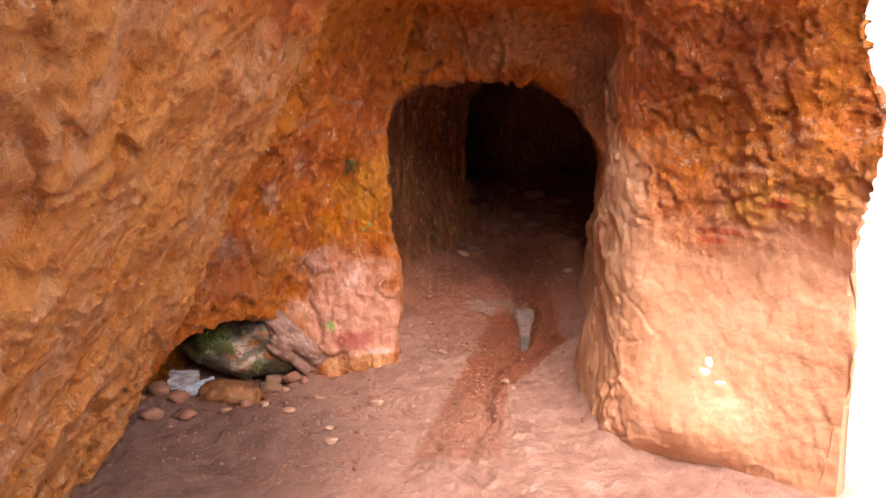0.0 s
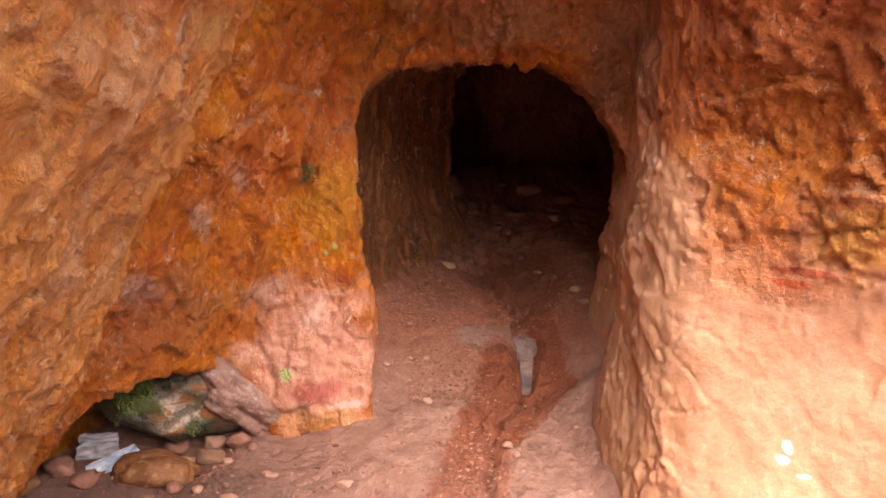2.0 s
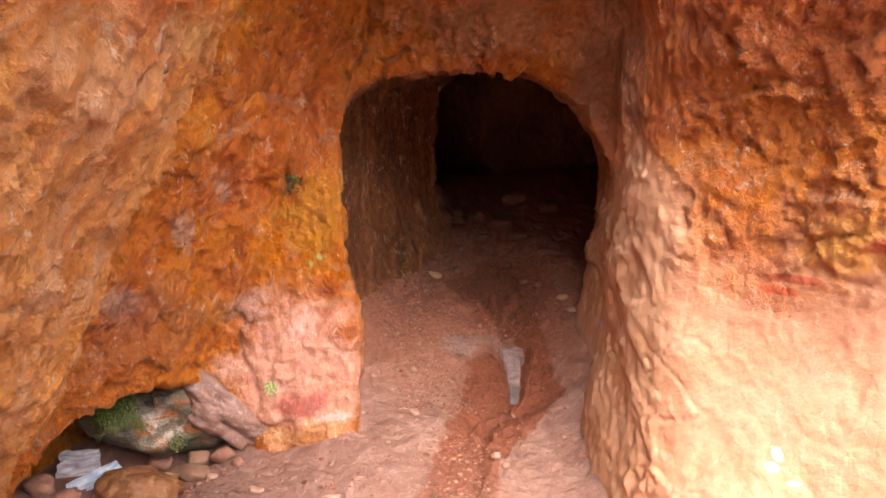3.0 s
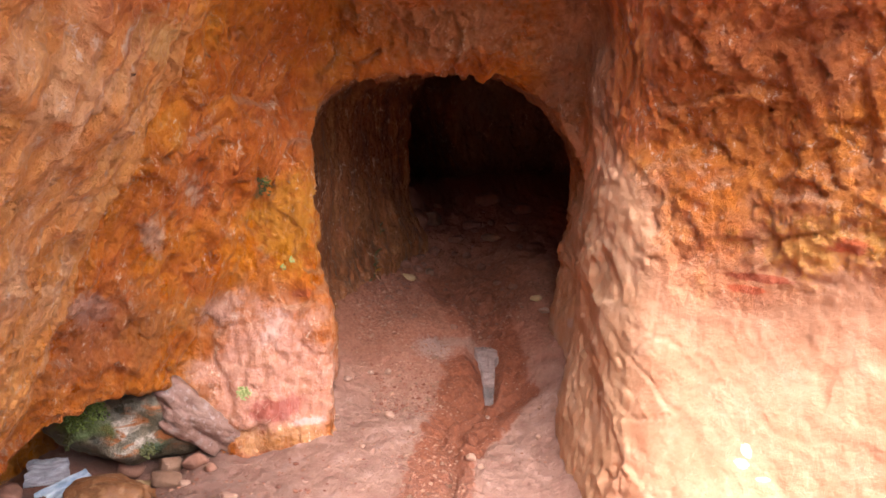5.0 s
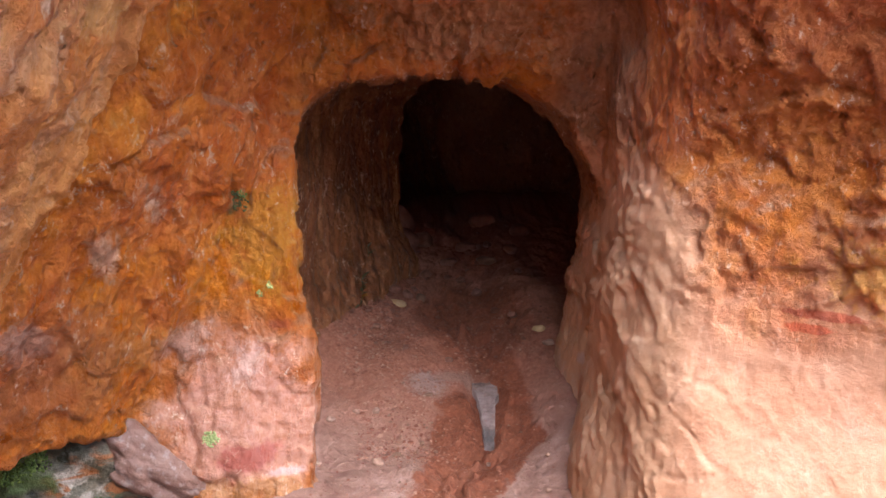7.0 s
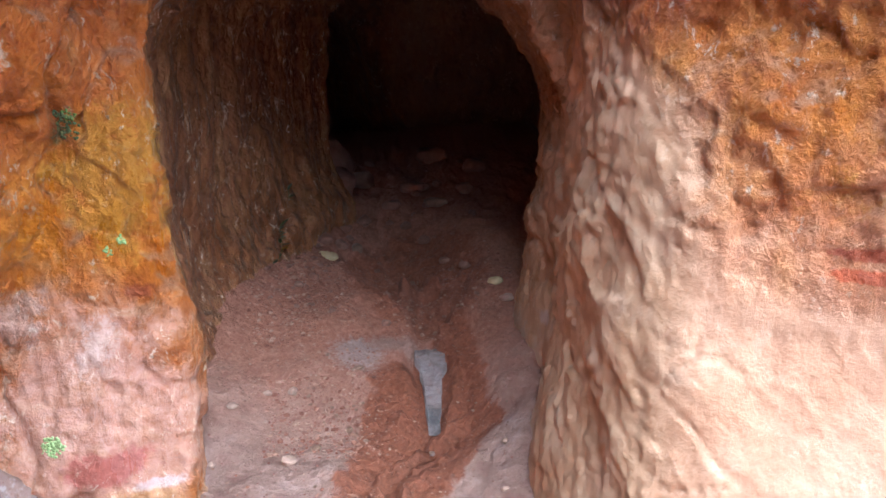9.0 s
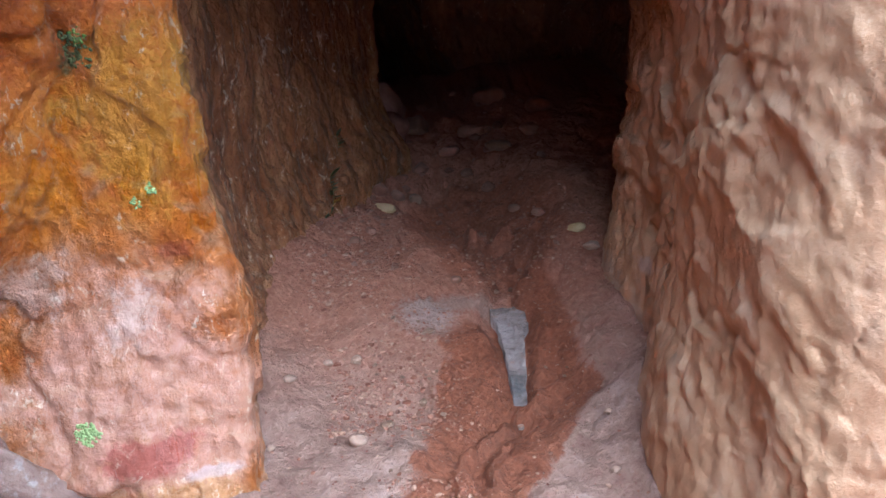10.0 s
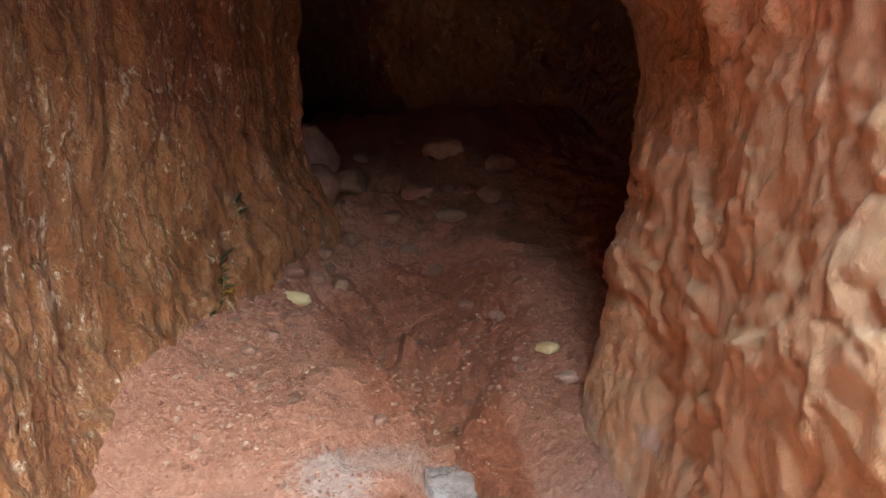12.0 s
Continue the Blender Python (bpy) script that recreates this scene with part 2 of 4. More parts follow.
def earth_material():
    n = Nodes("trodden red earth")
    broad, mid, fine = n.noise(1.6, 4), n.noise(7, 6, 0.62), n.noise(45, 5, 0.7)
    colour = n.ramp(mid, (0.3, (0.23, 0.115, 0.083)), (0.55, (0.33, 0.185, 0.14)), (0.75, (0.42, 0.27, 0.22)))
    red = n.ramp(fine, (0.3, (0.14, 0.036, 0.015)), (0.7, (0.27, 0.085, 0.038)))
    # shade under the overhang at the hollow, painted in with the damp's red
    damp = n.spot((-1.55, 4.62, -0.1), (0.62, 0.48, 0.5), mid, 0.6, 0.6)
    damp = n.math("MULTIPLY", damp, 0.7)
    xyz = n.add("ShaderNodeSeparateXYZ")
    n.put(xyz.inputs[0], n.pos)
    x, y, z = xyz.outputs
    # damp red wash round the runnel, between a slanting edge and a lobed one
    near = n.math("SUBTRACT", x, n.math("MULTIPLY_ADD", n.math("SUBTRACT", y, 4.91), 0.28, 0.15))
    lobe = n.math("MULTIPLY_ADD", n.math("SUBTRACT", y, 4.91), 0.85, 0.64)
    tail = n.math("MULTIPLY_ADD", n.math("SUBTRACT", y, 4.30), 0.12, 0.40)
    cap = n.math("MULTIPLY_ADD", n.math("SUBTRACT", y, 5.40), -0.32, 0.88)
    far = n.math("SUBTRACT", n.math("MINIMUM", n.math("MAXIMUM", lobe, tail), cap), x)
    dome = n.math("SUBTRACT", 5.74, n.math("MULTIPLY_ADD", n.math("ABSOLUTE", n.math("SUBTRACT", x, 0.56)), 0.5, y))
    wash = n.math("MINIMUM", n.math("MINIMUM", near, far), dome)
    arm = n.math("SUBTRACT", 0.11, n.math("ABSOLUTE", n.math("SUBTRACT", x, 0.78)))
    arm = n.math("MINIMUM", arm, n.math("SUBTRACT", 6.0, y))
    arm = n.math("MINIMUM", arm, n.math("SUBTRACT", y, 5.2))
    wash = n.math("MINIMUM", n.math("MAXIMUM", wash, arm), n.math("SUBTRACT", y, 3.7))
    wash = n.math("MULTIPLY_ADD", n.math("SUBTRACT", mid, 0.5), 0.22, wash)
    wash = n.math("MULTIPLY_ADD", n.math("SUBTRACT", fine, 0.5), 0.07, wash)
    wash = n.math("MULTIPLY", n.span(wash, 0.0, 0.035), n.span(y, 3.9, 4.9, 0.55, 1.0))
    damp = n.math("MAXIMUM", damp, wash)
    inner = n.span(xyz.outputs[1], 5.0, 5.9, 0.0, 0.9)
    # same darker red in the hollow behind the sill
    hollow = n.spot((0.66, 6.45, 0.4), (0.42, 0.62, 0.6), mid, 0.4, 0.15)
    damp = n.math("MAXIMUM", damp, n.math("MULTIPLY", hollow, 0.75))
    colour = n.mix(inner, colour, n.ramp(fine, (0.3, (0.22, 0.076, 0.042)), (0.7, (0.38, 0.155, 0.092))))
    colour = n.mix(n.math("MULTIPLY", damp, 0.92), colour, red)
    grey = n.spot((0.30, 5.72, 0.25), (0.15, 0.12, 0.2), fine, 0.8, 0.5)
    colour = n.mix(n.math("MULTIPLY", grey, 0.5), colour, (0.35, 0.26, 0.235))
    smear = n.spot((0.48, 5.79, 0.27), (0.27, 0.075, 0.2), fine, 0.9, 0.6)
    colour = n.mix(n.math("MULTIPLY", smear, 0.4), colour, (0.30, 0.205, 0.175))
    # pale past the pillar, painted in place of ground bright with sun
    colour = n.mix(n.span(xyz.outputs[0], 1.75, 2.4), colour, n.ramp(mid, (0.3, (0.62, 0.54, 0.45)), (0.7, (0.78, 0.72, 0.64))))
    # dark tone painted on the floor for the leaning buttress's shade
    buttress_shade = n.spot((-1.35, 3.8, -0.15), (1.2, 1.25, 0.8), mid, 0.6, 0.7)
    colour = n.mix(n.math("MULTIPLY", buttress_shade, 0.92), colour, n.ramp(mid, (0.3, (0.085, 0.042, 0.032)), (0.7, (0.18, 0.10, 0.078))))
    grit = n.span(n.voronoi(60, "F1"), 0.28, 0.12)
    grit = n.math("MULTIPLY", grit, n.span(n.noise(12, 3), 0.5, 0.65))
    colour = n.mix(n.math("MULTIPLY", grit, 0.5), colour, (0.52, 0.35, 0.27))
    rough = n.span(damp, 0.0, 1.0, 0.9, 0.7)
    height = n.math("ADD", n.math("MULTIPLY", mid, 1.0), n.math("MULTIPLY", fine, 0.5))
    height = n.math("ADD", height, n.math("MULTIPLY", grit, 0.25))
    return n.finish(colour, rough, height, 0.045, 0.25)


ROCK, EARTH = rock_material(), earth_material()


# ---- geometry helpers ----
def lattice(ix, iy, iz, seed):
    h = ix.astype(np.uint32) * np.uint32(374761393) + iy.astype(np.uint32) * np.uint32(668265263) + iz.astype(np.uint32) * np.uint32(2147483647) + np.uint32(seed * 7919 + 13)
    h = (h ^ (h >> np.uint32(13))) * np.uint32(1274126177)
    h = (h ^ (h >> np.uint32(16))) * np.uint32(2246822519)
    return (h ^ (h >> np.uint32(15))).astype(np.float32) / np.float32(2 ** 31) - np.float32(1)


def lumps(p, scale, seed=0, octaves=1, gain=0.5, ridged=False):
    """Value noise, about -1 to 1, at points p."""
    total, amp, f = np.zeros(len(p), np.float32), 1.0, scale
    for o in range(octaves):
        q = p * f + 37.7 * (o + 1)
        i = np.floor(q).astype(np.int64)
        w = (q - i).astype(np.float32)
        w = w * w * w * (w * (w * 6 - 15) + 10)
        v = 0
        for dx in (0, 1):
            for dy in (0, 1):
                for dz in (0, 1):
                    part_w = (w[:, 0] if dx else 1 - w[:, 0]) * (w[:, 1] if dy else 1 - w[:, 1]) * (w[:, 2] if dz else 1 - w[:, 2])
                    v = v + part_w * lattice(i[:, 0] + dx, i[:, 1] + dy, i[:, 2] + dz, seed + o)
        total += amp * ((1 - 2 * np.abs(v)) if ridged else v)
        amp, f = amp * gain, f * 2.03
    return total


def cells(p, scale, seed=0):
    """Distances to the nearest and second nearest scattered seeds, and a tilted plane on each seed's cell, about -1 to 1."""
    q = p * scale
    i = np.floor(q).astype(np.int64)
    f1, f2, own = np.full(len(p), 9.0, np.float32), np.full(len(p), 9.0, np.float32), np.zeros(len(p), np.float32)
    for dx in (-1, 0, 1):
        for dy in (-1, 0, 1):
            for dz in (-1, 0, 1):
                c = i + (dx, dy, dz)
                jitter = [lattice(c[:, 0], c[:, 1], c[:, 2], seed + k) for k in range(3)]
                off = [(c[:, k] + 0.5 + 0.5 * jitter[k] - q[:, k]).astype(np.float32) for k in range(3)]
                d = np.sqrt(off[0] ** 2 + off[1] ** 2 + off[2] ** 2)
                closer = d < f1
                f2 = np.where(closer, f1, np.minimum(f2, d))
                plane = 0.55 * lattice(c[:, 0], c[:, 1], c[:, 2], seed + 9) + 0.9 * (jitter[1] * off[0] + jitter[2] * off[1] + jitter[0] * off[2])
                own = np.where(closer, plane, own)
                f1 = np.minimum(f1, d)
    return f1, f2, own * step(f2 - f1, 0.0, 0.05)


def smin(a, b, k):
    h = np.clip(0.5 + 0.5 * (b - a) / k, 0, 1)
    return b + (a - b) * h - k * h * (1 - h)


def smax(a, b, k):
    return -smin(-a, -b, k)


def step(v, lo, hi):
    s = np.clip((v - lo) / (hi - lo), 0, 1)
    return s * s * (3 - 2 * s)


def skin(field, origin, h):
    """Quads on the zero level of a field sampled on a grid (naive surface nets); they face the positive side."""
    solid = field < 0
    shape = np.array(field.shape) - 1
    count = np.zeros(shape, np.int8)
    corners = [(a, b, c) for a in (0, 1) for b in (0, 1) for c in (0, 1)]
    for a, b, c in corners:
        count += solid[a:a + shape[0], b:b + shape[1], c:c + shape[2]]
    mixed = np.argwhere((count > 0) & (count < 8))
    number = np.full(shape, -1, np.int64)
    number[tuple(mixed.T)] = np.arange(len(mixed))
    value = {k: field[mixed[:, 0] + k[0], mixed[:, 1] + k[1], mixed[:, 2] + k[2]] for k in corners}
    total, hits = np.zeros((len(mixed), 3), np.float32), np.zeros(len(mixed), np.float32)
    for k in corners:
        for axis in range(3):
            if k[axis] == 0:
                m = tuple(1 if i == axis else v for i, v in enumerate(k))
                va, vb = value[k], value[m]
                cross = (va < 0) != (vb < 0)
                t = np.where(cross, va / np.where(cross, va - vb, 1), 0)
                where = np.tile(np.array(k, np.float32), (len(mixed), 1))
                where[:, axis] = t
                total += where * cross[:, None]
                hits += cross
    verts = (mixed + total / hits[:, None]) * h + np.array(origin)
    quads = []
    for axis in range(3):
        u, v = (axis + 1) % 3, (axis + 2) % 3
        lo = [slice(None)] * 3
        hi = [slice(None)] * 3
        lo[axis], hi[axis] = slice(0, -1), slice(1, None)
        a, b = solid[tuple(lo)], solid[tuple(hi)]
        edge = np.argwhere(a != b)
        ok = (edge[:, u] > 0) & (edge[:, v] > 0) & (edge[:, u] < shape[u]) & (edge[:, v] < shape[v])
        edge = edge[ok]
        up = a[tuple(edge.T)]
        ring = []
        for du, dv in ((-1, -1), (0, -1), (0, 0), (-1, 0)):
            c = edge.copy()
            c[:, u] += du
            c[:, v] += dv
            ring.append(number[tuple(c.T)])
        q = np.stack(ring, 1)
        q[~up] = q[~up][:, ::-1]
        quads.append(q)
    return verts, np.concatenate(quads)


def refine(verts, quads):
    """Each quad into four."""
    edges = np.concatenate([np.sort(quads[:, [k, (k + 1) % 4]], 1) for k in range(4)])
    key, back = np.unique(edges[:, 0] * len(verts) + edges[:, 1], return_inverse=True)
    mids = (verts[key // len(verts)] + verts[key % len(verts)]) / 2
    n, m = len(quads), len(verts)
    e = [m + back[k * n:(k + 1) * n] for k in range(4)]
    c = m + len(mids) + np.arange(n)
    out = [np.stack([quads[:, k], e[k], c, e[k - 1]], 1) for k in range(4)]
    return np.concatenate([verts, mids, verts[quads].mean(1)]), np.concatenate(out)


def vertex_normals(verts, quads):
    n = np.cross(verts[quads[:, 2]] - verts[quads[:, 0]], verts[quads[:, 3]] - verts[quads[:, 1]])
    out = np.zeros_like(verts)
    for k in range(4):
        for axis in range(3):
            out[:, axis] += np.bincount(quads[:, k], n[:, axis], len(verts))
    return out / np.maximum(np.linalg.norm(out, axis=1, keepdims=True), 1e-9)


def sheet(name, verts, quads, material, normals=None):
    used, back = np.unique(quads, return_inverse=True)
    mesh = bpy.data.meshes.new(name)
    mesh.from_pydata(verts[used].tolist(), [], back.reshape(quads.shape).tolist())
    mesh.polygons.foreach_set("use_smooth", np.ones(len(mesh.polygons), bool))
    mesh.materials.append(material)
    if normals is not None:
        mesh.normals_split_custom_set_from_vertices(normals[used].tolist())
    mesh.update()
    return new(name, mesh)


# ---- the floor: trodden earth that climbs into the tunnel, cut by a runnel ----
def gully_x(y):
    bend = 0.605 + 0.035 * step(y, 5.35, 5.6) + 0.06 * step(y, 5.75, 6.2) - 0.20 * step(y, 6.2, 7.0)
    bend = bend - 0.24 * step(-y, -5.22, -4.92) - 0.08 * step(-y, -4.9, -4.4) - 0.14 * step(-y, -4.4, -3.6)
    return bend + (0.018 * np.sin(y * 17) + 0.010 * np.sin(y * 43)) * (1 - 0.7 * step(y, 5.25, 5.35) * (1 - step(y, 5.9, 6.0)))


def floor_z(x, y):
    """Height of the earth floor."""
    z = 0.0
    for lo, hi, rise in ((3.3, 4.5, 0.16), (4.5, 5.3, 0.09), (5.25, 5.75, 0.17), (5.7, 6.1, 0.14), (6.0, 6.8, 0.18), (6.8, 8.6, 0.55)):
        t = np.clip((y - lo) / (hi - lo), 0, 1)
        z = z + rise * (0.6 * t + 0.4 * t * t * (3 - 2 * t))
    z = z - 0.21 + 0.14 * step(-y, -2.9, -1.7)
    z = z - (0.04 * step(-x, 0.3, 0.8) + 0.12 * step(-x, 0.95, 1.3)) * step(y, 4.2, 4.9) + 0.05 * step(-x, 1.3, 1.9)
    z = z + 0.17 * step(x, 0.76, 1.10) * step(y, 3.7, 4.4) * (1 - 0.5 * step(y, 5.4, 6.0)) + 0.10 * step(-x, 0.05, 0.42) * step(y, 5.0, 5.4)
    z = z + 0.08 * step(-x, -0.2 + 0.35 * (6.6 - np.clip(y, 5.6, 7.2)), 0.05 + 0.35 * (6.6 - np.clip(y, 5.6, 7.2))) * step(y, 5.6, 6.1) * (1 - step(y, 7.0, 7.3))
    g = np.abs(x - gully_x(y))
    cut = step(y, 3.4, 4.4) * (1 - step(y, 6.9, 7.3))
    wedge = step(y, 5.3, 5.4) * (1 - 0.55 * step(y, 5.72, 5.85)) * (1 - step(y, 6.0, 6.4))
    width = 0.035 + wedge * (0.03 + 0.05 * step(y, 5.3, 5.7)) + 0.05 * step(y, 5.95, 6.4)
    z = z + 0.035 * step(y, 5.4, 5.8)
    z = z - cut * (0.05 - 0.035 * step(y, 5.1, 5.25) * (1 - step(y, 5.36, 5.42)) + 0.03 * wedge) * (1 - step(g, 0.45 * width, 1.25 * width))
    z = z - 0.04 * step(y, 4.2, 4.9) * (1 - step(y, 5.05, 5.35)) * np.exp(-(g / 0.2) ** 2)
    # sink hole at the wedge's tip, side crease, and the hollow behind the sill
    z = z - 0.085 * np.exp(-((x - 0.615) / 0.028) ** 2 - ((y - 5.345) / 0.028) ** 2)
    along = (x - 0.58) * 0.8 + (y - 5.13) * 0.6
    off = -(x - 0.58) * 0.6 + (y - 5.13) * 0.8
    z = z - 0.045 * step(along, -0.05, 0.02) * (1 - step(along, 0.1, 0.3)) * (step(off, -0.035, 0.0) - step(off, 0.0, 0.12))
    # splits in the earth: one edge stands higher than the other
    for ax, ay, bx, by, deep in ((0.80, 5.41, 0.59, 5.28, 0.035), (0.59, 5.28, 0.48, 5.17, 0.05), (0.48, 5.17, 0.33, 5.04, 0.05), (0.33, 5.04, 0.31, 4.93, 0.05), (0.31, 4.93, 0.24, 4.74, 0.035),
                                 (0.62, 5.93, 0.50, 6.22, 0.05), (0.50, 6.22, 0.46, 6.45, 0.05), (0.46, 6.45, 0.36, 6.75, 0.04), (0.66, 5.95, 0.86, 6.12, 0.03), (0.86, 6.12, 0.98, 6.4, 0.025), (0.16, 5.22, 0.30, 5.5, 0.025)):
        ex, ey = bx - ax, by - ay
        span = math.hypot(ex, ey)
        u = ((x - ax) * ex + (y - ay) * ey) / span ** 2
        across = ((x - ax) * ey - (y - ay) * ex) / span + 0.012 * np.sin(u * span * 40 + ax * 30)
        within = step(u, -0.12, 0.02) * (1 - step(u, 0.98, 1.12))
        z = z - deep * within * np.where(across < 0, np.exp(-(across / 0.016) ** 2), np.exp(-(across / 0.07) ** 2))
    reach = 0.10 + 0.30 * step(y, 5.85, 6.5)
    inner = np.abs(x - 0.68 + 0.12 * step(y, 6.1, 6.9))
    z = z - 0.085 * step(y, 5.85, 6.1) * (1 - step(y, 6.8, 7.5)) * (1 - step(inner, 0.45 * reach, 1.1 * reach))
    return z


def floor_mesh():
    core_x, core_y = np.arange(-2.3, 2.301, 0.0125), np.arange(2.6, 7.6, 0.0125)
    far = np.geomspace(0.03, 300, 48)
    xs = np.concatenate([-2.3 - far[::-1], core_x, 2.3 + far])
    ys = np.concatenate([2.6 - far[::-1], core_y, core_y[-1] + far])
    gx, gy = np.meshgrid(xs, ys, indexing="ij")
    x, y = gx.ravel(), gy.ravel()
    p = np.stack([x, y, np.zeros_like(x)], 1)
    near = 1 - step(np.maximum(np.abs(x), np.abs(y - 4)), 9, 30)
    z = floor_z(x, np.minimum(y, 9.5))
    z = np.where(near < 1, z * near - 0.2 * (1 - near), z)
    # added unseen banks, behind and on the way in's closed side, block low sky
    shade_bank = np.maximum(step(-y, 2.0, 5.0), step(-x, 3.0, 6.0)) * (1 - step(x, 4.0, 8.0))
    # added rise on the open side, pale so that it hides the horizon
    z = z + 4.0 * step(x, 7.0, 13.0) * (1 - step(x, 60, 200))
    z = z + 4.4 * shade_bank * (1 + 0.12 * lumps(p, 0.5, 77, 3))
    inside = np.exp(-((x - gully_x(y)) / 0.3) ** 2)
    z = z + near * (0.030 * lumps(p, 2.3, 3, 2) + 0.010 * lumps(p, 9, 4, 3, 0.6) + 0.009 * lumps(p, 22, 6, 2) * (0.6 + inside))
    f1, f2, own = cells(p, 7.0, 5)
    z = z + near * (0.010 + 0.018 * inside + 0.028 * step(y, 5.85, 6.3) * (1 - step(y, 9, 10))) * own * step(f2 - f1, 0.0, 0.2)
    z = z - np.where(np.abs(x) + np.abs(y - 4) > 6, 0.03, 0)
    ny = len(ys)
    i, j = np.meshgrid(np.arange(len(xs) - 1), np.arange(ny - 1), indexing="ij")
    a = (i * ny + j).ravel()
    return np.stack([x, y, z], 1), np.stack([a, a + ny, a + ny + 1, a + 1], 1)


fv, fq = floor_mesh()
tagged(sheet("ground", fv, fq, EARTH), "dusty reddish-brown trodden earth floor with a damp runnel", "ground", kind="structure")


# ---- the rock: overhang, face, pillar and tunnel as one solid ----
def rock_field(x, y, z):
    """Positive in the open air, negative in the rock."""
    # back face: upright foot, overhanging upper slab, lintel above the mouth
    face = 4.88 + 0.08 * np.minimum(z, 1.3) + 0.1 * (x + 0.4) - y
    slab = (4.93 + 1.7 * (x + 0.7) - 0.73 * (z - 1.23) - y) / 2.1
    lintel = (5.08 - 1.0 * (z - 1.98) - 0.3 * (x - 0.2) - y) / 1.45
    # the slab's lower edge: a rolled rim that stands proud of the pink foot
    rim = np.minimum((x + 0.76) * 0.84 - (z - 0.93) * 0.54, 0.97 - z)
    slab = smax(slab - 0.055 * step(rim, -0.35, -0.02), rim, 0.015)
    d = smin(smin(face, slab, 0.03), lintel, 0.08)
    # hollow at the foot of the slab
    hollow = (1 - np.sqrt(((x + 1.46) / 0.60) ** 2 + ((y - 4.62) / 0.64) ** 2 + ((z + 0.03) / 0.46) ** 2)) * 0.42
    d = smax(d, hollow, 0.06)
    # leaning buttress beside the way in
    lean = -1.0 + 0.5 * (z - 1.4) + 0.22 * (z - 1.4) * step(-y, -3.85, -3.0) * step(z, 1.2, 1.5)
    butt = smax((x - lean) / 1.12, y - 3.80 - 0.06 * (z - 1.2), 0.03)
    d = smin(d, butt, 0.05)
    # pillar on the open side
    front = 4.1 - 0.06 * step(-z, -0.9, -0.4) - 0.75 * (x - 1.02) - 0.24 * np.exp(-((z - 0.0) / 0.28) ** 2) * np.exp(-((x - 1.15) / 0.4) ** 2)
    front = front - 0.8 * np.maximum(0, z - 1.6) - 0.2 * step(x, 1.3, 1.6) * np.exp(-((z - 1.5) / 0.35) ** 2)
    jamb = 0.955 + 0.06 * step(z, 0.9, 1.5) + 0.19 * step(y, 4.65, 5.4) + 0.62 * step(y, 5.72, 6.3) - 0.10 * np.exp(-((z - floor_z(0.6 + 0.0 * y, y)) / 0.36) ** 2)
    pillar = smax((front - y) / 1.25, jamb - x, 0.2)
    d = smin(d, pillar, 0.06)
    # overhang
    roof = 2.42 - 0.2 * np.clip(x, 0, 1.6) + 0.05 * np.sin(2.1 * x + 1.3 * y)
    over = smax(roof - z, 4.05 + 0.15 * np.sin(1.7 * x) + 0.25 * (z - 2.4) - y, 0.25)
    d = smin(d, over, 0.2)
    # tunnel and the wider working behind it
    left = -0.31 - 0.14 * step(y, 4.95, 5.7) - 0.08 * step(z, 0.5, 1.3) * (1 - step(y, 5.2, 5.7)) + 0.52 * np.clip(y - 5.93, 0, 1.3) + 0.12 * np.exp(-((z - floor_z(0.0 * y, y)) / 0.25) ** 2) * step(y, 5.3, 5.9) - 0.9 * step(y, 7.2, 7.6)
    right = jamb + 0.3 * step(y, 6.6, 7.6)
    top = 1.97 + 0.11 * np.maximum(y - 5.2, 0) + 0.1 * step(y, 7.2, 8.2)
    ax, az = np.maximum((left + right) / 2 - x, 0) / ((right - left) / 2), np.maximum(x - (left + right) / 2, 0) / ((right - left) / 2)
    top = top - 0.50 * az ** 2.2 - 0.22 * ax ** 4
    tube = smin(smin(x - left, right - x, 0.12), (top - z) * 0.9, 0.22)
    tube = smin(tube, 11.7 - y, 0.3)
    tube = smin(tube, 9.0 + 2.4 * np.maximum(0, 0.85 - x - 0.5 * (z - 1.3)) - y, 0.15)
    tube = smin(tube, y - 3.9, 0.05)
    d = smax(d, tube, 0.035)
    # outside of the hill
    hill = smax(smax(-2.45 - x, x - 1.98 - 0.28 * (y - 3.4) + 0.12 * step(z, 1.6, 2.05), 0.25), smax(y - 12.25, z - 3.0 + 0.012 * (y - 5) ** 2 * step(-y, -5.0, -4.0), 0.4), 0.3)
    return np.maximum(d, hill)


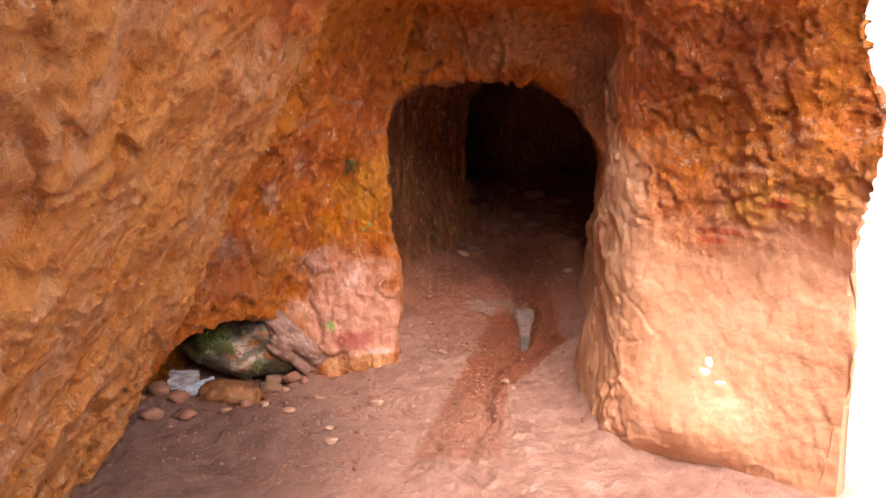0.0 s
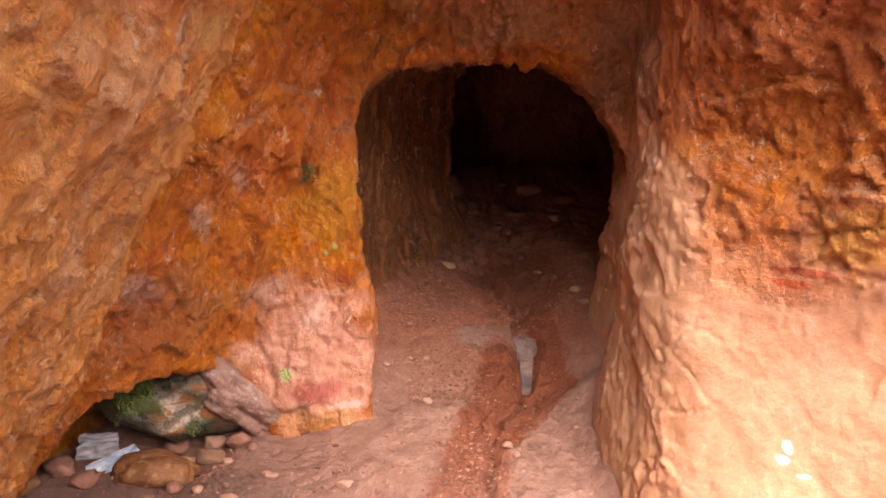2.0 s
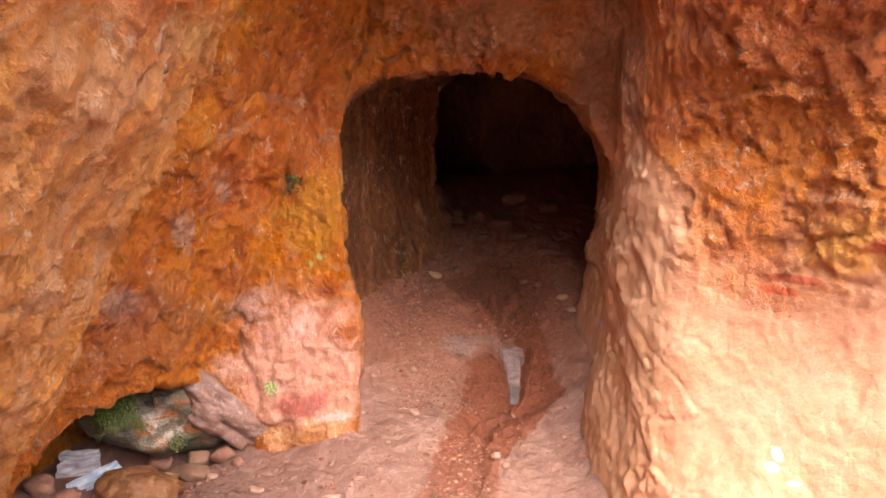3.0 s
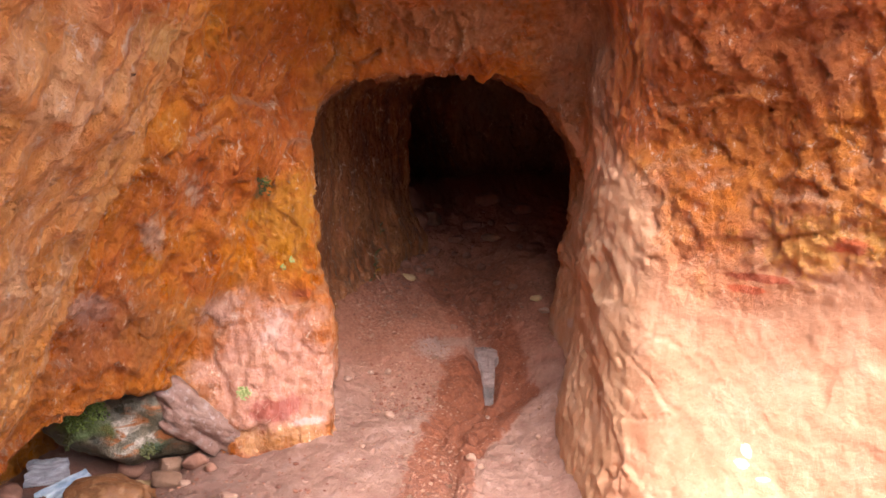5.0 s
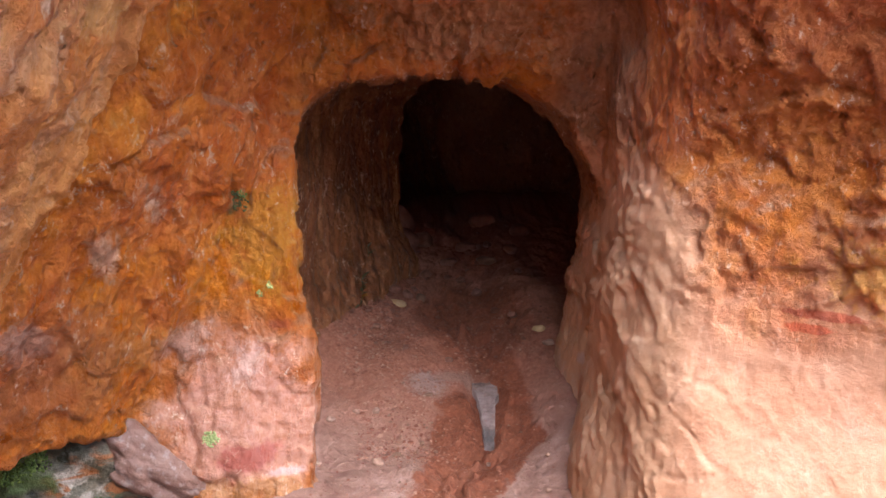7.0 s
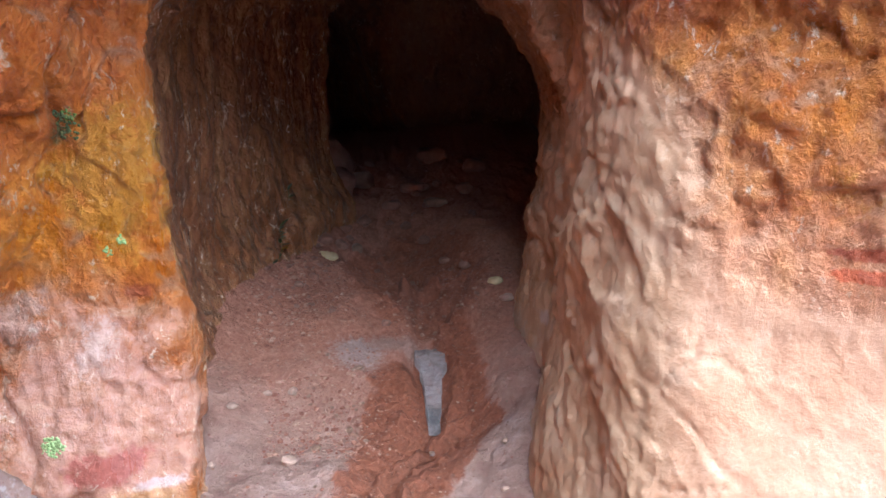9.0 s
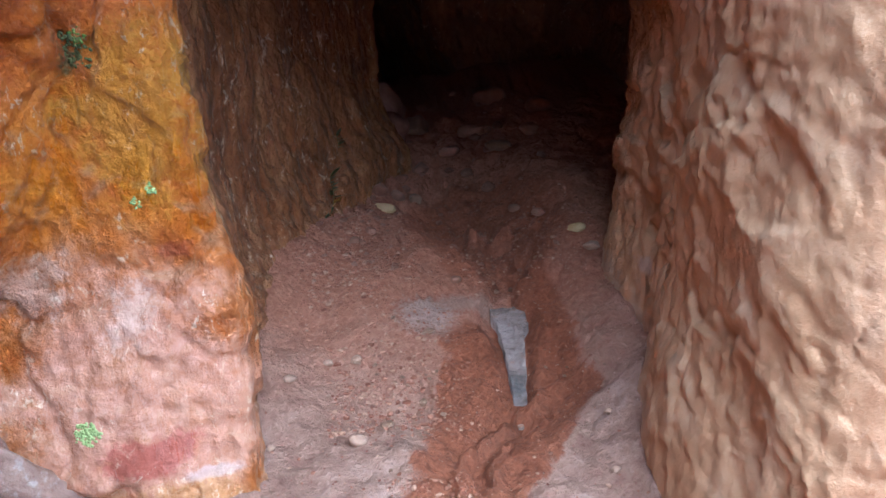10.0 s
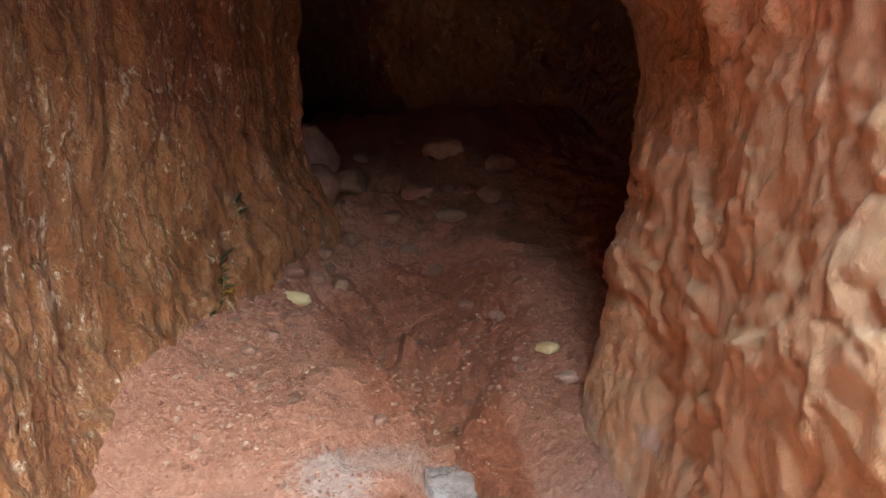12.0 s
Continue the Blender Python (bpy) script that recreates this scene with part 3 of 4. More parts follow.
def rock_parts():
    h, origin, top = 0.025, (-2.6, -0.1, -0.42), (3.2, 12.4, 3.2)
    ax = [np.arange(o, t, h, dtype=np.float32) for o, t in zip(origin, top)]
    field = rock_field(ax[0][:, None, None], ax[1][None, :, None], ax[2][None, None, :]).astype(np.float32)
    verts, quads = skin(field, origin, h)
    c = verts[quads].mean(1)
    n = vertex_normals(verts, quads)[quads].mean(1)
    seen = (c[:, 0] > -2.2) & (c[:, 0] < 1.92 + 0.28 * np.maximum(c[:, 1] - 3.4, 0)) & (c[:, 2] < 2.75) & (c[:, 1] < 12.05)
    outer, quads = quads[~seen], quads[seen]
    hv = verts.copy()
    hn = vertex_normals(verts, outer)
    shared = np.zeros(len(verts), bool)
    shared[quads.ravel()] = True
    hv += hn * (0.12 * lumps(verts, 1.1, 40, 4))[:, None]
    verts, quads = refine(verts, quads)
    n = vertex_normals(verts, quads)
    fn = n[quads].mean(1)
    x, y, z = verts.T
    high = z - floor_z(x, y)
    drape = step(y, 4.95, 5.4) + 0.75 * step(x, 0.82, 0.92) * step(y, 4.02, 4.4)
    drape = np.clip(drape, 0, 1) * (1 - step(z, 1.7, 2.0)) * (0.15 + 0.85 * step(high, 0.05, 0.35))
    on_right = step(x, 0.6, 0.9)
    clay = step(x, 0.92, 1.1) * (1 - step(z + 0.15 * lumps(verts, 2.1, 71, 2), 0.95, 1.3)) * (1 - drape)
    foot = (1 - step(np.sqrt(((x + 0.62) / 0.5) ** 2 + ((z - 0.4) / 0.62) ** 2), 0.75, 1.05)) * step(y, 4.4, 4.7) * (1 - drape)
    plain = np.clip(clay + 0.6 * foot, 0, 1)
    # bedding: flat flakes on the open side, upright ones on the leaning side
    bedded = np.stack([x, y, z * (0.62 + 0.5 * step(x, 0.8, 1.1))], 1)
    warp = 0.05 * np.stack([lumps(verts, 4, s, 2) for s in (51, 52, 53)], 1)
    f1, f2, own = cells(bedded + warp, 3.2, 8)
    g1, g2, gown = cells(bedded + 0.4 * warp + 0.012 * np.stack([lumps(verts, 13, s, 2) for s in (61, 62, 63)], 1), 8.0, 18)
    _, _, eown = cells(bedded + 0.006 * np.stack([lumps(verts, 30, s, 1) for s in (64, 65, 66)], 1), 19.0, 28)
    tall = verts * np.stack([np.ones_like(x), np.ones_like(x), 0.22 + 0.30 * on_right], 1) + 0.5 * warp
    t1, t2, town = cells(tall, 6.5, 38)
    amount = 0.036 * lumps(verts, 1.7, 20, 2)
    broken = (1 - np.clip(drape + 0.6 * on_right * step(y, 3.98, 4.2), 0, 1)) * (1 - 0.8 * plain)
    amount += broken * ((0.036 - 0.010 * on_right) * own + (0.020 - 0.004 * on_right) * gown + 0.011 * eown + 0.016 * lumps(verts, 6.0, 22, 4, 0.6))
    patchy = step(lumps(verts, 1.6, 90, 2), -0.15, 0.35)
    amount -= broken * 0.008 * patchy * (1 - step(f2 - f1, 0.0, 0.09))
    # flaky underside of the lintel
    amount += broken * step(z, 1.75, 1.95) * step(y, 3.9, 4.2) * (0.007 * eown + 0.004 * gown)
    # smooth clay: low swells, a few chipped scales and open cracks
    amount += plain * (0.016 * lumps(verts, 2.7, 23, 3, 0.5) + 0.020 * own * patchy + 0.006 * gown * patchy)
    amount -= plain * 0.012 * (1 - step(f2 - f1, 0.0, 0.045)) * step(lumps(verts, 2.3, 91, 1), 0.1, 0.45)
    # dug tunnel sides: upright ribs and grooves, knuckled clay on the open side
    ribs = lumps(tall, 6.5, 30, 3, 0.55, True) - 0.75
    amount += drape * (1 - on_right) * (0.018 * ribs + 0.017 * town + 0.007 * eown + 0.008 * gown)
    amount += drape * on_right * (0.022 * (lumps(tall, 3.6, 31, 2, 0.5, True) - 0.6) + 0.006 * town + 0.012 * gown + 0.008 * eown + 0.026 * own)
    amount -= drape * 0.012 * (1 - step(t2 - t1, 0.0, 0.12)) * patchy
    amount += 0.004 * lumps(verts, 24, 26, 2, 0.6) * (1 - 0.7 * plain)
    c = verts[quads].mean(1)
    verts = verts + n * amount[:, None]
    n = vertex_normals(verts, quads)
    over = (fn[:, 2] < -0.75) & (c[:, 2] > 1.85)
    inside = (c[:, 1] > 5.12) & (c[:, 0] > -0.55)
    side = c[:, 0] > 0.45 + 0.12 * np.maximum(0, c[:, 1] - 5.2)
    name = np.where(inside, np.where(side, 3, 2), np.where(c[:, 0] > 0.85, 4, np.where((c[:, 1] < 3.75) & (c[:, 0] < 0), 0, 1)))
    name = np.where(over & ~inside, 5, name)
    name = np.where(over & inside, 6, name)
    for k, (title, text, kind) in enumerate((
        ("wall_left", "leaning orange ochre rock buttress with a pale dusty flank", "rock wall"),
        ("wall_back", "orange and yellow ochre rock face round the tunnel mouth", "rock wall"),
        ("wall_tunnel_left", "brown water-streaked side of the dug tunnel", "tunnel wall"),
        ("wall_tunnel_right", "brown lumpy side of the dug tunnel", "tunnel wall"),
        ("wall_right", "pale clay-dusted rock pillar with orange upper part", "rock wall"),
        ("ceiling", "rough orange rock overhang", "ceiling"),
        ("ceiling_tunnel", "dark rough rock roof of the tunnel", "ceiling"),
    )):
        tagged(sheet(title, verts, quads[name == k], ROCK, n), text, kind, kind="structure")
    hv[shared] = verts[:len(hv)][shared]
    tagged(sheet("wall_hillside", hv, outer, ROCK), "weathered orange rock outside of the hill", "hillside", kind="structure")
    return BVHTree.FromPolygons(verts.tolist(), quads.tolist())


ROCK_TREE = rock_parts()
FLOOR_TREE = BVHTree.FromPolygons(fv.tolist(), fq.tolist())


# ---- materials of loose things ----
def stone_material(name, dark, light, rough=0.75, mottle=None, scale=14):
    n = Nodes(name)
    at = n.add("ShaderNodeTexCoord").outputs["Object"]
    own = n.add("ShaderNodeObjectInfo").outputs["Random"]
    mid, fine = n.noise(scale, 5, 0.6, at=at), n.noise(scale * 6, 4, 0.65, at=at)
    colour = n.ramp(mid, (0.3, dark), (0.7, light))
    colour = n.mix(n.span(own, 0, 1, 0.0, 0.25), colour, (0.38, 0.21, 0.14))
    if mottle:
        colour = n.mix(n.span(n.noise(scale * 1.7, 4, at=at), 0.52, 0.66), colour, mottle)
    height = n.math("ADD", mid, n.math("MULTIPLY", fine, 0.4))
    return n.finish(colour, n.span(fine, 0.3, 0.7, rough - 0.15, rough + 0.1), height, 0.012, 0.3)


def boulder_material():
    n = Nodes("wet mossy boulder rock")
    mid, fine, big = n.noise(7, 6, 0.6), n.noise(40, 5, 0.65), n.noise(3.3, 4)
    colour = n.ramp(mid, (0.32, (0.025, 0.026, 0.016)), (0.5, (0.11, 0.085, 0.05)), (0.68, (0.26, 0.19, 0.125)))
    side = n.spot((-1.25, 4.75, 0.15), (0.3, 0.45, 0.22), mid, 1.2, 0.6)
    patch = n.noise(9, 5, 0.6, distort=0.8)
    colour = n.mix(n.math("MULTIPLY", side, n.span(patch, 0.45, 0.6)), colour, (0.40, 0.32, 0.25))
    colour = n.mix(n.math("MULTIPLY", side, n.span(n.noise(6, 5, 0.6, stretch=(1, 1, 2.2), distort=1.0), 0.52, 0.62)), colour, (0.30, 0.105, 0.03))
    green = n.spot((-1.55, 4.8, 0.2), (0.2, 0.4, 0.12), mid, 1.2, 0.5)
    colour = n.mix(n.math("MULTIPLY", green, 0.8), colour, (0.09, 0.13, 0.03))
    green2 = n.spot((-1.22, 4.75, 0.03), (0.1, 0.4, 0.05), fine, 1.0, 0.5)
    colour = n.mix(n.math("MULTIPLY", green2, 0.7), colour, (0.05, 0.10, 0.05))
    return n.finish(colour, n.span(mid, 0.35, 0.6, 0.25, 0.6), n.math("ADD", mid, n.math("MULTIPLY", fine, 0.35)), 0.03, 0.5)


def plain_material(name, a, b, rough=0.6, scale=30, stretch=None):
    n = Nodes(name)
    f = n.noise(scale, 4, 0.6, stretch=stretch)
    return n.finish(n.ramp(f, (0.35, a), (0.65, b)), rough, f, 0.002, 0.3)


BOULDER = boulder_material()
BROWN_STONE = stone_material("brown ochre stone", (0.10, 0.036, 0.012), (0.22, 0.09, 0.032), 0.6, (0.26, 0.13, 0.06), scale=11)
RED_STONE = stone_material("dusty red stone", (0.15, 0.060, 0.038), (0.28, 0.125, 0.082))
TAN_STONE = stone_material("dusty tan stone", (0.15, 0.075, 0.044), (0.26, 0.145, 0.092))
YELLOW_STONE = stone_material("pale yellow stone", (0.36, 0.22, 0.08), (0.52, 0.37, 0.20))
SLAB_STONE = stone_material("mauve grey stone", (0.16, 0.080, 0.058), (0.27, 0.155, 0.12), 0.4, (0.33, 0.23, 0.20), 14)
PALE_STONE = stone_material("pinkish pale pebble stone", (0.28, 0.15, 0.10), (0.42, 0.26, 0.19))
BOULDER_MOSS = plain_material("olive green moss", (0.055, 0.085, 0.014), (0.17, 0.21, 0.045), 0.9, 60)
LICHEN = plain_material("pale lime lichen", (0.24, 0.28, 0.09), (0.40, 0.44, 0.18), 0.9, 60)
DARK_MOSS = plain_material("dark olive moss", (0.05, 0.05, 0.018), (0.13, 0.13, 0.045), 0.9, 60)
LEAF = plain_material("small green leaf", (0.045, 0.060, 0.014), (0.14, 0.15, 0.045), 0.5, 80)
DRY_LEAF = plain_material("dry orange leaf", (0.40, 0.16, 0.02), (0.52, 0.28, 0.04), 0.6, 80)
TWIG = plain_material("dry grey twig", (0.20, 0.14, 0.10), (0.34, 0.26, 0.20), 0.8, 60)
CARD = plain_material("soiled grey-white paper", (0.46, 0.40, 0.42), (0.80, 0.76, 0.76), 0.6, 26, (0.5, 0.5, 3.0))
WRAP = plain_material("bluish white plastic", (0.42, 0.50, 0.62), (0.82, 0.84, 0.88), 0.3, 18)


def outcrop_material():
    n = Nodes("bare grey bedrock")
    band = n.noise(9, 6, 0.65, stretch=(0.7, 1.4, 2.0), distort=0.4)
    fine = n.noise(70, 5, 0.7)
    colour = n.ramp(band, (0.3, (0.16, 0.105, 0.092)), (0.5, (0.29, 0.205, 0.185)), (0.7, (0.40, 0.30, 0.275)))
    # dark tip paints the sink hole's shade onto the rock, with wet gloss
    wet = n.spot((0.615, 5.38, 0.04), (0.09, 0.085, 0.12), fine, 0.5, 0.9)
    colour = n.mix(n.math("MULTIPLY", wet, 0.8), colour, (0.075, 0.068, 0.066))
    upper = n.spot((0.64, 5.82, 0.22), (0.10, 0.085, 0.12), fine, 0.7, 0.6)
    colour = n.mix(n.math("MULTIPLY", upper, 0.75), colour, (0.11, 0.07, 0.055))
    dust = n.span(n.noise(26, 5, 0.65), 0.56, 0.68, 0.0, 0.55)
    colour = n.mix(dust, colour, (0.30, 0.15, 0.10))
    return n.finish(colour, n.span(wet, 0, 1, 0.75, 0.3), n.math("ADD", band, n.math("MULTIPLY", fine, 0.5)), 0.03, 0.25)


OUTCROP = outcrop_material()


# ---- helpers for loose things ----
def part(name, bm, material, parent=None, label=""):
    """Links a bmesh as one mesh object, under a thing or a part where one is given."""
    mesh = bpy.data.meshes.new(name)
    bm.to_mesh(mesh)
    bm.free()
    for poly in mesh.polygons:
        poly.use_smooth = True
    mesh.materials.append(material)
    ob = new(name, mesh)
    ob.parent = parent
    if label:
        ob["label"] = label
    return ob


def rock_lump(size, seed, detail=3, rough=0.22, facets=0.5, sink=-0.75):
    """A worn stone about the origin: size is its extent in metres; its underside is flattened."""
    bm = bmesh.new()
    bmesh.ops.create_icosphere(bm, subdivisions=detail, radius=1)
    rnd = random.Random(seed)
    planes = [(Vector((rnd.gauss(0, 1), rnd.gauss(0, 1), rnd.gauss(0, 1))).normalized(), rnd.uniform(0.55, 0.85)) for _ in range(13)]
    shift = Vector((rnd.uniform(-50, 50), rnd.uniform(-50, 50), rnd.uniform(-50, 50)))
    for v in bm.verts:
        p = v.co.copy()
        for normal, far in planes:
            over = p.dot(normal) - far
            if over > 0:
                p -= normal * over * (0.35 + 0.6 * facets)
        p *= 1 + rough * noise.noise(p * 1.4 + shift) + rough * 0.5 * noise.noise(p * 3.3 + shift) + rough * 0.22 * noise.noise(p * 8 + shift)
        p.z = max(p.z, sink + 0.05 * noise.noise(p * 4))
        v.co = Vector((p.x * size[0] / 2, p.y * size[1] / 2, p.z * size[2] / 2))
    return bm


def ground_at(x, y):
    hit = FLOOR_TREE.ray_cast(Vector((x, y, 1.8)), Vector((0, 0, -1)))
    return hit[0].z if hit[0] else -0.2


def wall_at(eye, toward):
    """The place and normal where a line of sight meets the rock."""
    way = (Vector(toward) - Vector(eye)).normalized()
    hit = ROCK_TREE.ray_cast(Vector(eye), way)
    return hit[0], hit[1]


def lying(name, x, y, size, material, label, category, seed, turn=0.0, tilt=0.0, group="", sink=0.28, detail=3, rough=0.22):
    """A stone lying on the floor, a little sunk in."""
    ob = part(name, rock_lump(size, seed, detail, rough), material)
    ob.matrix_world = pose(x, y, ground_at(x, y) + size[2] * (0.5 * 0.75 - sink * 0.5), tilt, tilt * 0.5, turn)
    return tagged(ob, label, category, group)


# ---- the hollow at the foot of the face ----
boulder = part("boulder", rock_lump((0.86, 0.66, 0.60), 6, 5, 0.20, 0.2), BOULDER)
boulder.matrix_world = pose(-1.40, 4.98, 0.15, 0, 8, 10)
tagged(boulder, "wet dark boulder with green moss under the rock face", "boulder")


def moss_clump(rnd, spread, count, size):
    """Many small upright tufts over a patch in the x-z plane, growing towards -y."""
    bm = bmesh.new()
    for _ in range(count):
        a, r = rnd.uniform(0, 6.3), spread * math.sqrt(rnd.random())
        x, z = r * math.cos(a) * rnd.uniform(0.6, 1.2), r * math.sin(a)
        m = Matrix.Translation((x, rnd.uniform(-0.003, 0.003), z)) @ Matrix.Diagonal((size * rnd.uniform(0.6, 1.4), size * rnd.uniform(0.4, 0.8), size * rnd.uniform(0.6, 1.4), 1))
        bmesh.ops.create_icosphere(bm, subdivisions=1, radius=1, matrix=m @ Euler((rnd.uniform(0, 3), rnd.uniform(0, 3), 0)).to_matrix().to_4x4())
    return bm


def moss_on(tree_hit, normal, name, label, spread, count, size, material, seed):
    ob = part(name, moss_clump(random.Random(seed), spread, count, size), material)
    ob.matrix_world = Matrix.Translation(tree_hit) @ (-normal).to_track_quat("Y", "Z").to_matrix().to_4x4()
    return tagged(ob, label, "moss")


rnd = random.Random(11)
bt = BVHTree.FromObject(boulder, bpy.context.evaluated_depsgraph_get())
inv = boulder.matrix_world.inverted()
for i, (bx, bz, spread, count, size) in enumerate(((-1.56, 0.24, 0.085, 260, 0.0065), (-1.46, 0.27, 0.06, 160, 0.006), (-1.62, 0.13, 0.06, 120, 0.0065), (-1.24, 0.03, 0.045, 90, 0.006))):
    way = inv.to_3x3() @ Vector((0, 1, 0))
    hit = bt.ray_cast(inv @ Vector((bx, 3.8, bz)), way)
    if hit[0]:
        tuft = part("moss", moss_clump(rnd, spread, count, size), BOULDER_MOSS if i < 2 else DARK_MOSS, boulder, "soft green moss tuft")
        tuft.matrix_basis = Matrix.Translation(hit[0]) @ (-hit[1]).to_track_quat("Y", "Z").to_matrix().to_4x4()

slab = part("slab_stone", rock_lump((0.25, 0.2, 0.66), 21, 5, 0.34, 0.45, -0.95), SLAB_STONE)
slab.matrix_world = pose(-1.03, 4.86, 0.15, 6, -44, 6)
tagged(slab, "mauve grey slab leaning on the mossy boulder", "stone")

lying("stone", -1.36, 4.47, (0.42, 0.28, 0.25), BROWN_STONE, "large brown ochre stone on the floor", "stone", 31, 8, 0, sink=0.5, detail=5, rough=0.2)
for k, (x, y, size, mat, text) in enumerate((
    (-1.38, 4.90, (0.17, 0.13, 0.12), RED_STONE, "rounded dusty red stone below the mossy boulder"),
    (-1.17, 4.86, (0.15, 0.12, 0.13), TAN_STONE, "rounded tan stone below the mossy boulder"),
    (-1.02, 4.82, (0.15, 0.11, 0.11), RED_STONE, "blunt reddish stone below the mossy boulder"),
    (-1.13, 4.68, (0.26, 0.12, 0.08), TAN_STONE, "long flat tan stone on the earth floor"),
    (-1.31, 4.80, (0.15, 0.09, 0.06), YELLOW_STONE, "flat yellowish stone beside the brown stone"),
    (-1.62, 4.32, (0.15, 0.12, 0.10), RED_STONE, "dusty red stone on the earth floor"),
    (-1.20, 4.30, (0.09, 0.08, 0.06), RED_STONE, "small dusty red stone on the floor"),
    (-1.08, 4.26, (0.06, 0.05, 0.04), PALE_STONE, "small pale pebble on the earth floor"),
    (-1.70, 4.12, (0.16, 0.13, 0.09), RED_STONE, "half-buried red stone on the earth floor"),
    (-1.78, 4.42, (0.18, 0.14, 0.12), RED_STONE, "dusty red stone beside the crumpled paper"),
    (-1.50, 4.12, (0.11, 0.09, 0.07), RED_STONE, "blunt dusty red stone on the floor"),
    (-1.88, 4.25, (0.20, 0.15, 0.11), BROWN_STONE, "half-buried brown stone at the rock foot"),
    (-0.92, 4.70, (0.08, 0.06, 0.05), RED_STONE, "small reddish stone by the flat stone"),
    (-1.02, 4.58, (0.07, 0.06, 0.04), PALE_STONE, "small pale stone on the earth floor"),
    (-0.78, 4.42, (0.11, 0.06, 0.035), PALE_STONE, "thin flat pale stone on the floor"),
    (-0.92, 4.20, (0.10, 0.06, 0.04), PALE_STONE, "flat pale stone on the earth floor"),
    (-1.30, 4.20, (0.10, 0.06, 0.05), TAN_STONE, "small tan stone on the earth floor"),
)):
    lying("stone", x, y, size, mat, text, "stone", 40 + k, 25 * k % 70 - 30, group="stones below the boulder")


def crumpled(width, depth, height, seed, n=14):
    """A folded, crumpled sheet with thickness, standing on its lower edge."""
    bm = bmesh.new()
    rows = []
    shift = Vector((seed * 3.1, seed * 1.7, 0))
    for i in range(n + 1):
        row = []
        for j in range(n + 1):
            u, v = i / n - 0.5, j / n
            fold = depth * (abs(((v * 3 + 0.3 * noise.noise(Vector((u * 3, v * 2, seed))) ) % 1) - 0.5) - 0.25)
            crease = 0.25 * depth * noise.noise(Vector((u * 7, v * 7, 0)) + shift)
            row.append(bm.verts.new((u * width * (1 - 0.15 * v), fold + crease, v * height + 0.1 * height * noise.noise(Vector((u * 4, seed, v))))))
        rows.append(row)
    for i in range(n):
        for j in range(n):
            bm.faces.new((rows[i][j], rows[i + 1][j], rows[i + 1][j + 1], rows[i][j + 1]))
    ring = bmesh.ops.solidify(bm, geom=bm.faces[:], thickness=0.003)
    return bm


paper = part("crumpled_paper", crumpled(0.22, 0.10, 0.15, 3), CARD)
paper.matrix_world = pose(-1.73, 4.70, ground_at(-1.73, 4.70) - 0.012, -35, 0, 10)
tagged(paper, "crumpled soiled grey-white paper on the floor", "litter")
wrap = part("plastic_wrapper", crumpled(0.28, 0.06, 0.10, 8), WRAP)
wrap.matrix_world = pose(-1.555, 4.53, ground_at(-1.555, 4.53) - 0.005, -40, -14, 34)
tagged(wrap, "crumpled bluish white plastic wrapper behind the brown stone", "litter")

# ---- moss on the face ----
for k, (x, z, spread, count, size, mat, text) in enumerate((
    (-0.79, 0.252, 0.036, 150, 0.006, LICHEN, "lime green moss patch on the rock face"),
    (-0.55, 0.935, 0.018, 40, 0.004, LICHEN, "tiny lime green moss patch on the face"),
    (-0.50, 0.975, 0.018, 36, 0.004, LICHEN, "tiny lime green moss patch on the face"),
    (-0.65, 1.36, 0.060, 170, 0.0055, DARK_MOSS, "dark olive moss tuft in a rock pocket"),
    (-0.62, 1.40, 0.025, 40, 0.0045, BOULDER_MOSS, "small green moss beside the dark tuft"),
)):
    spot, normal = wall_at((0.0, 2.4, 1.4), (x, 4.93 if z < 0.9 else 4.97, z))
    moss_on(spot, normal, "moss_patch", text, spread, count, size, mat, 70 + k)


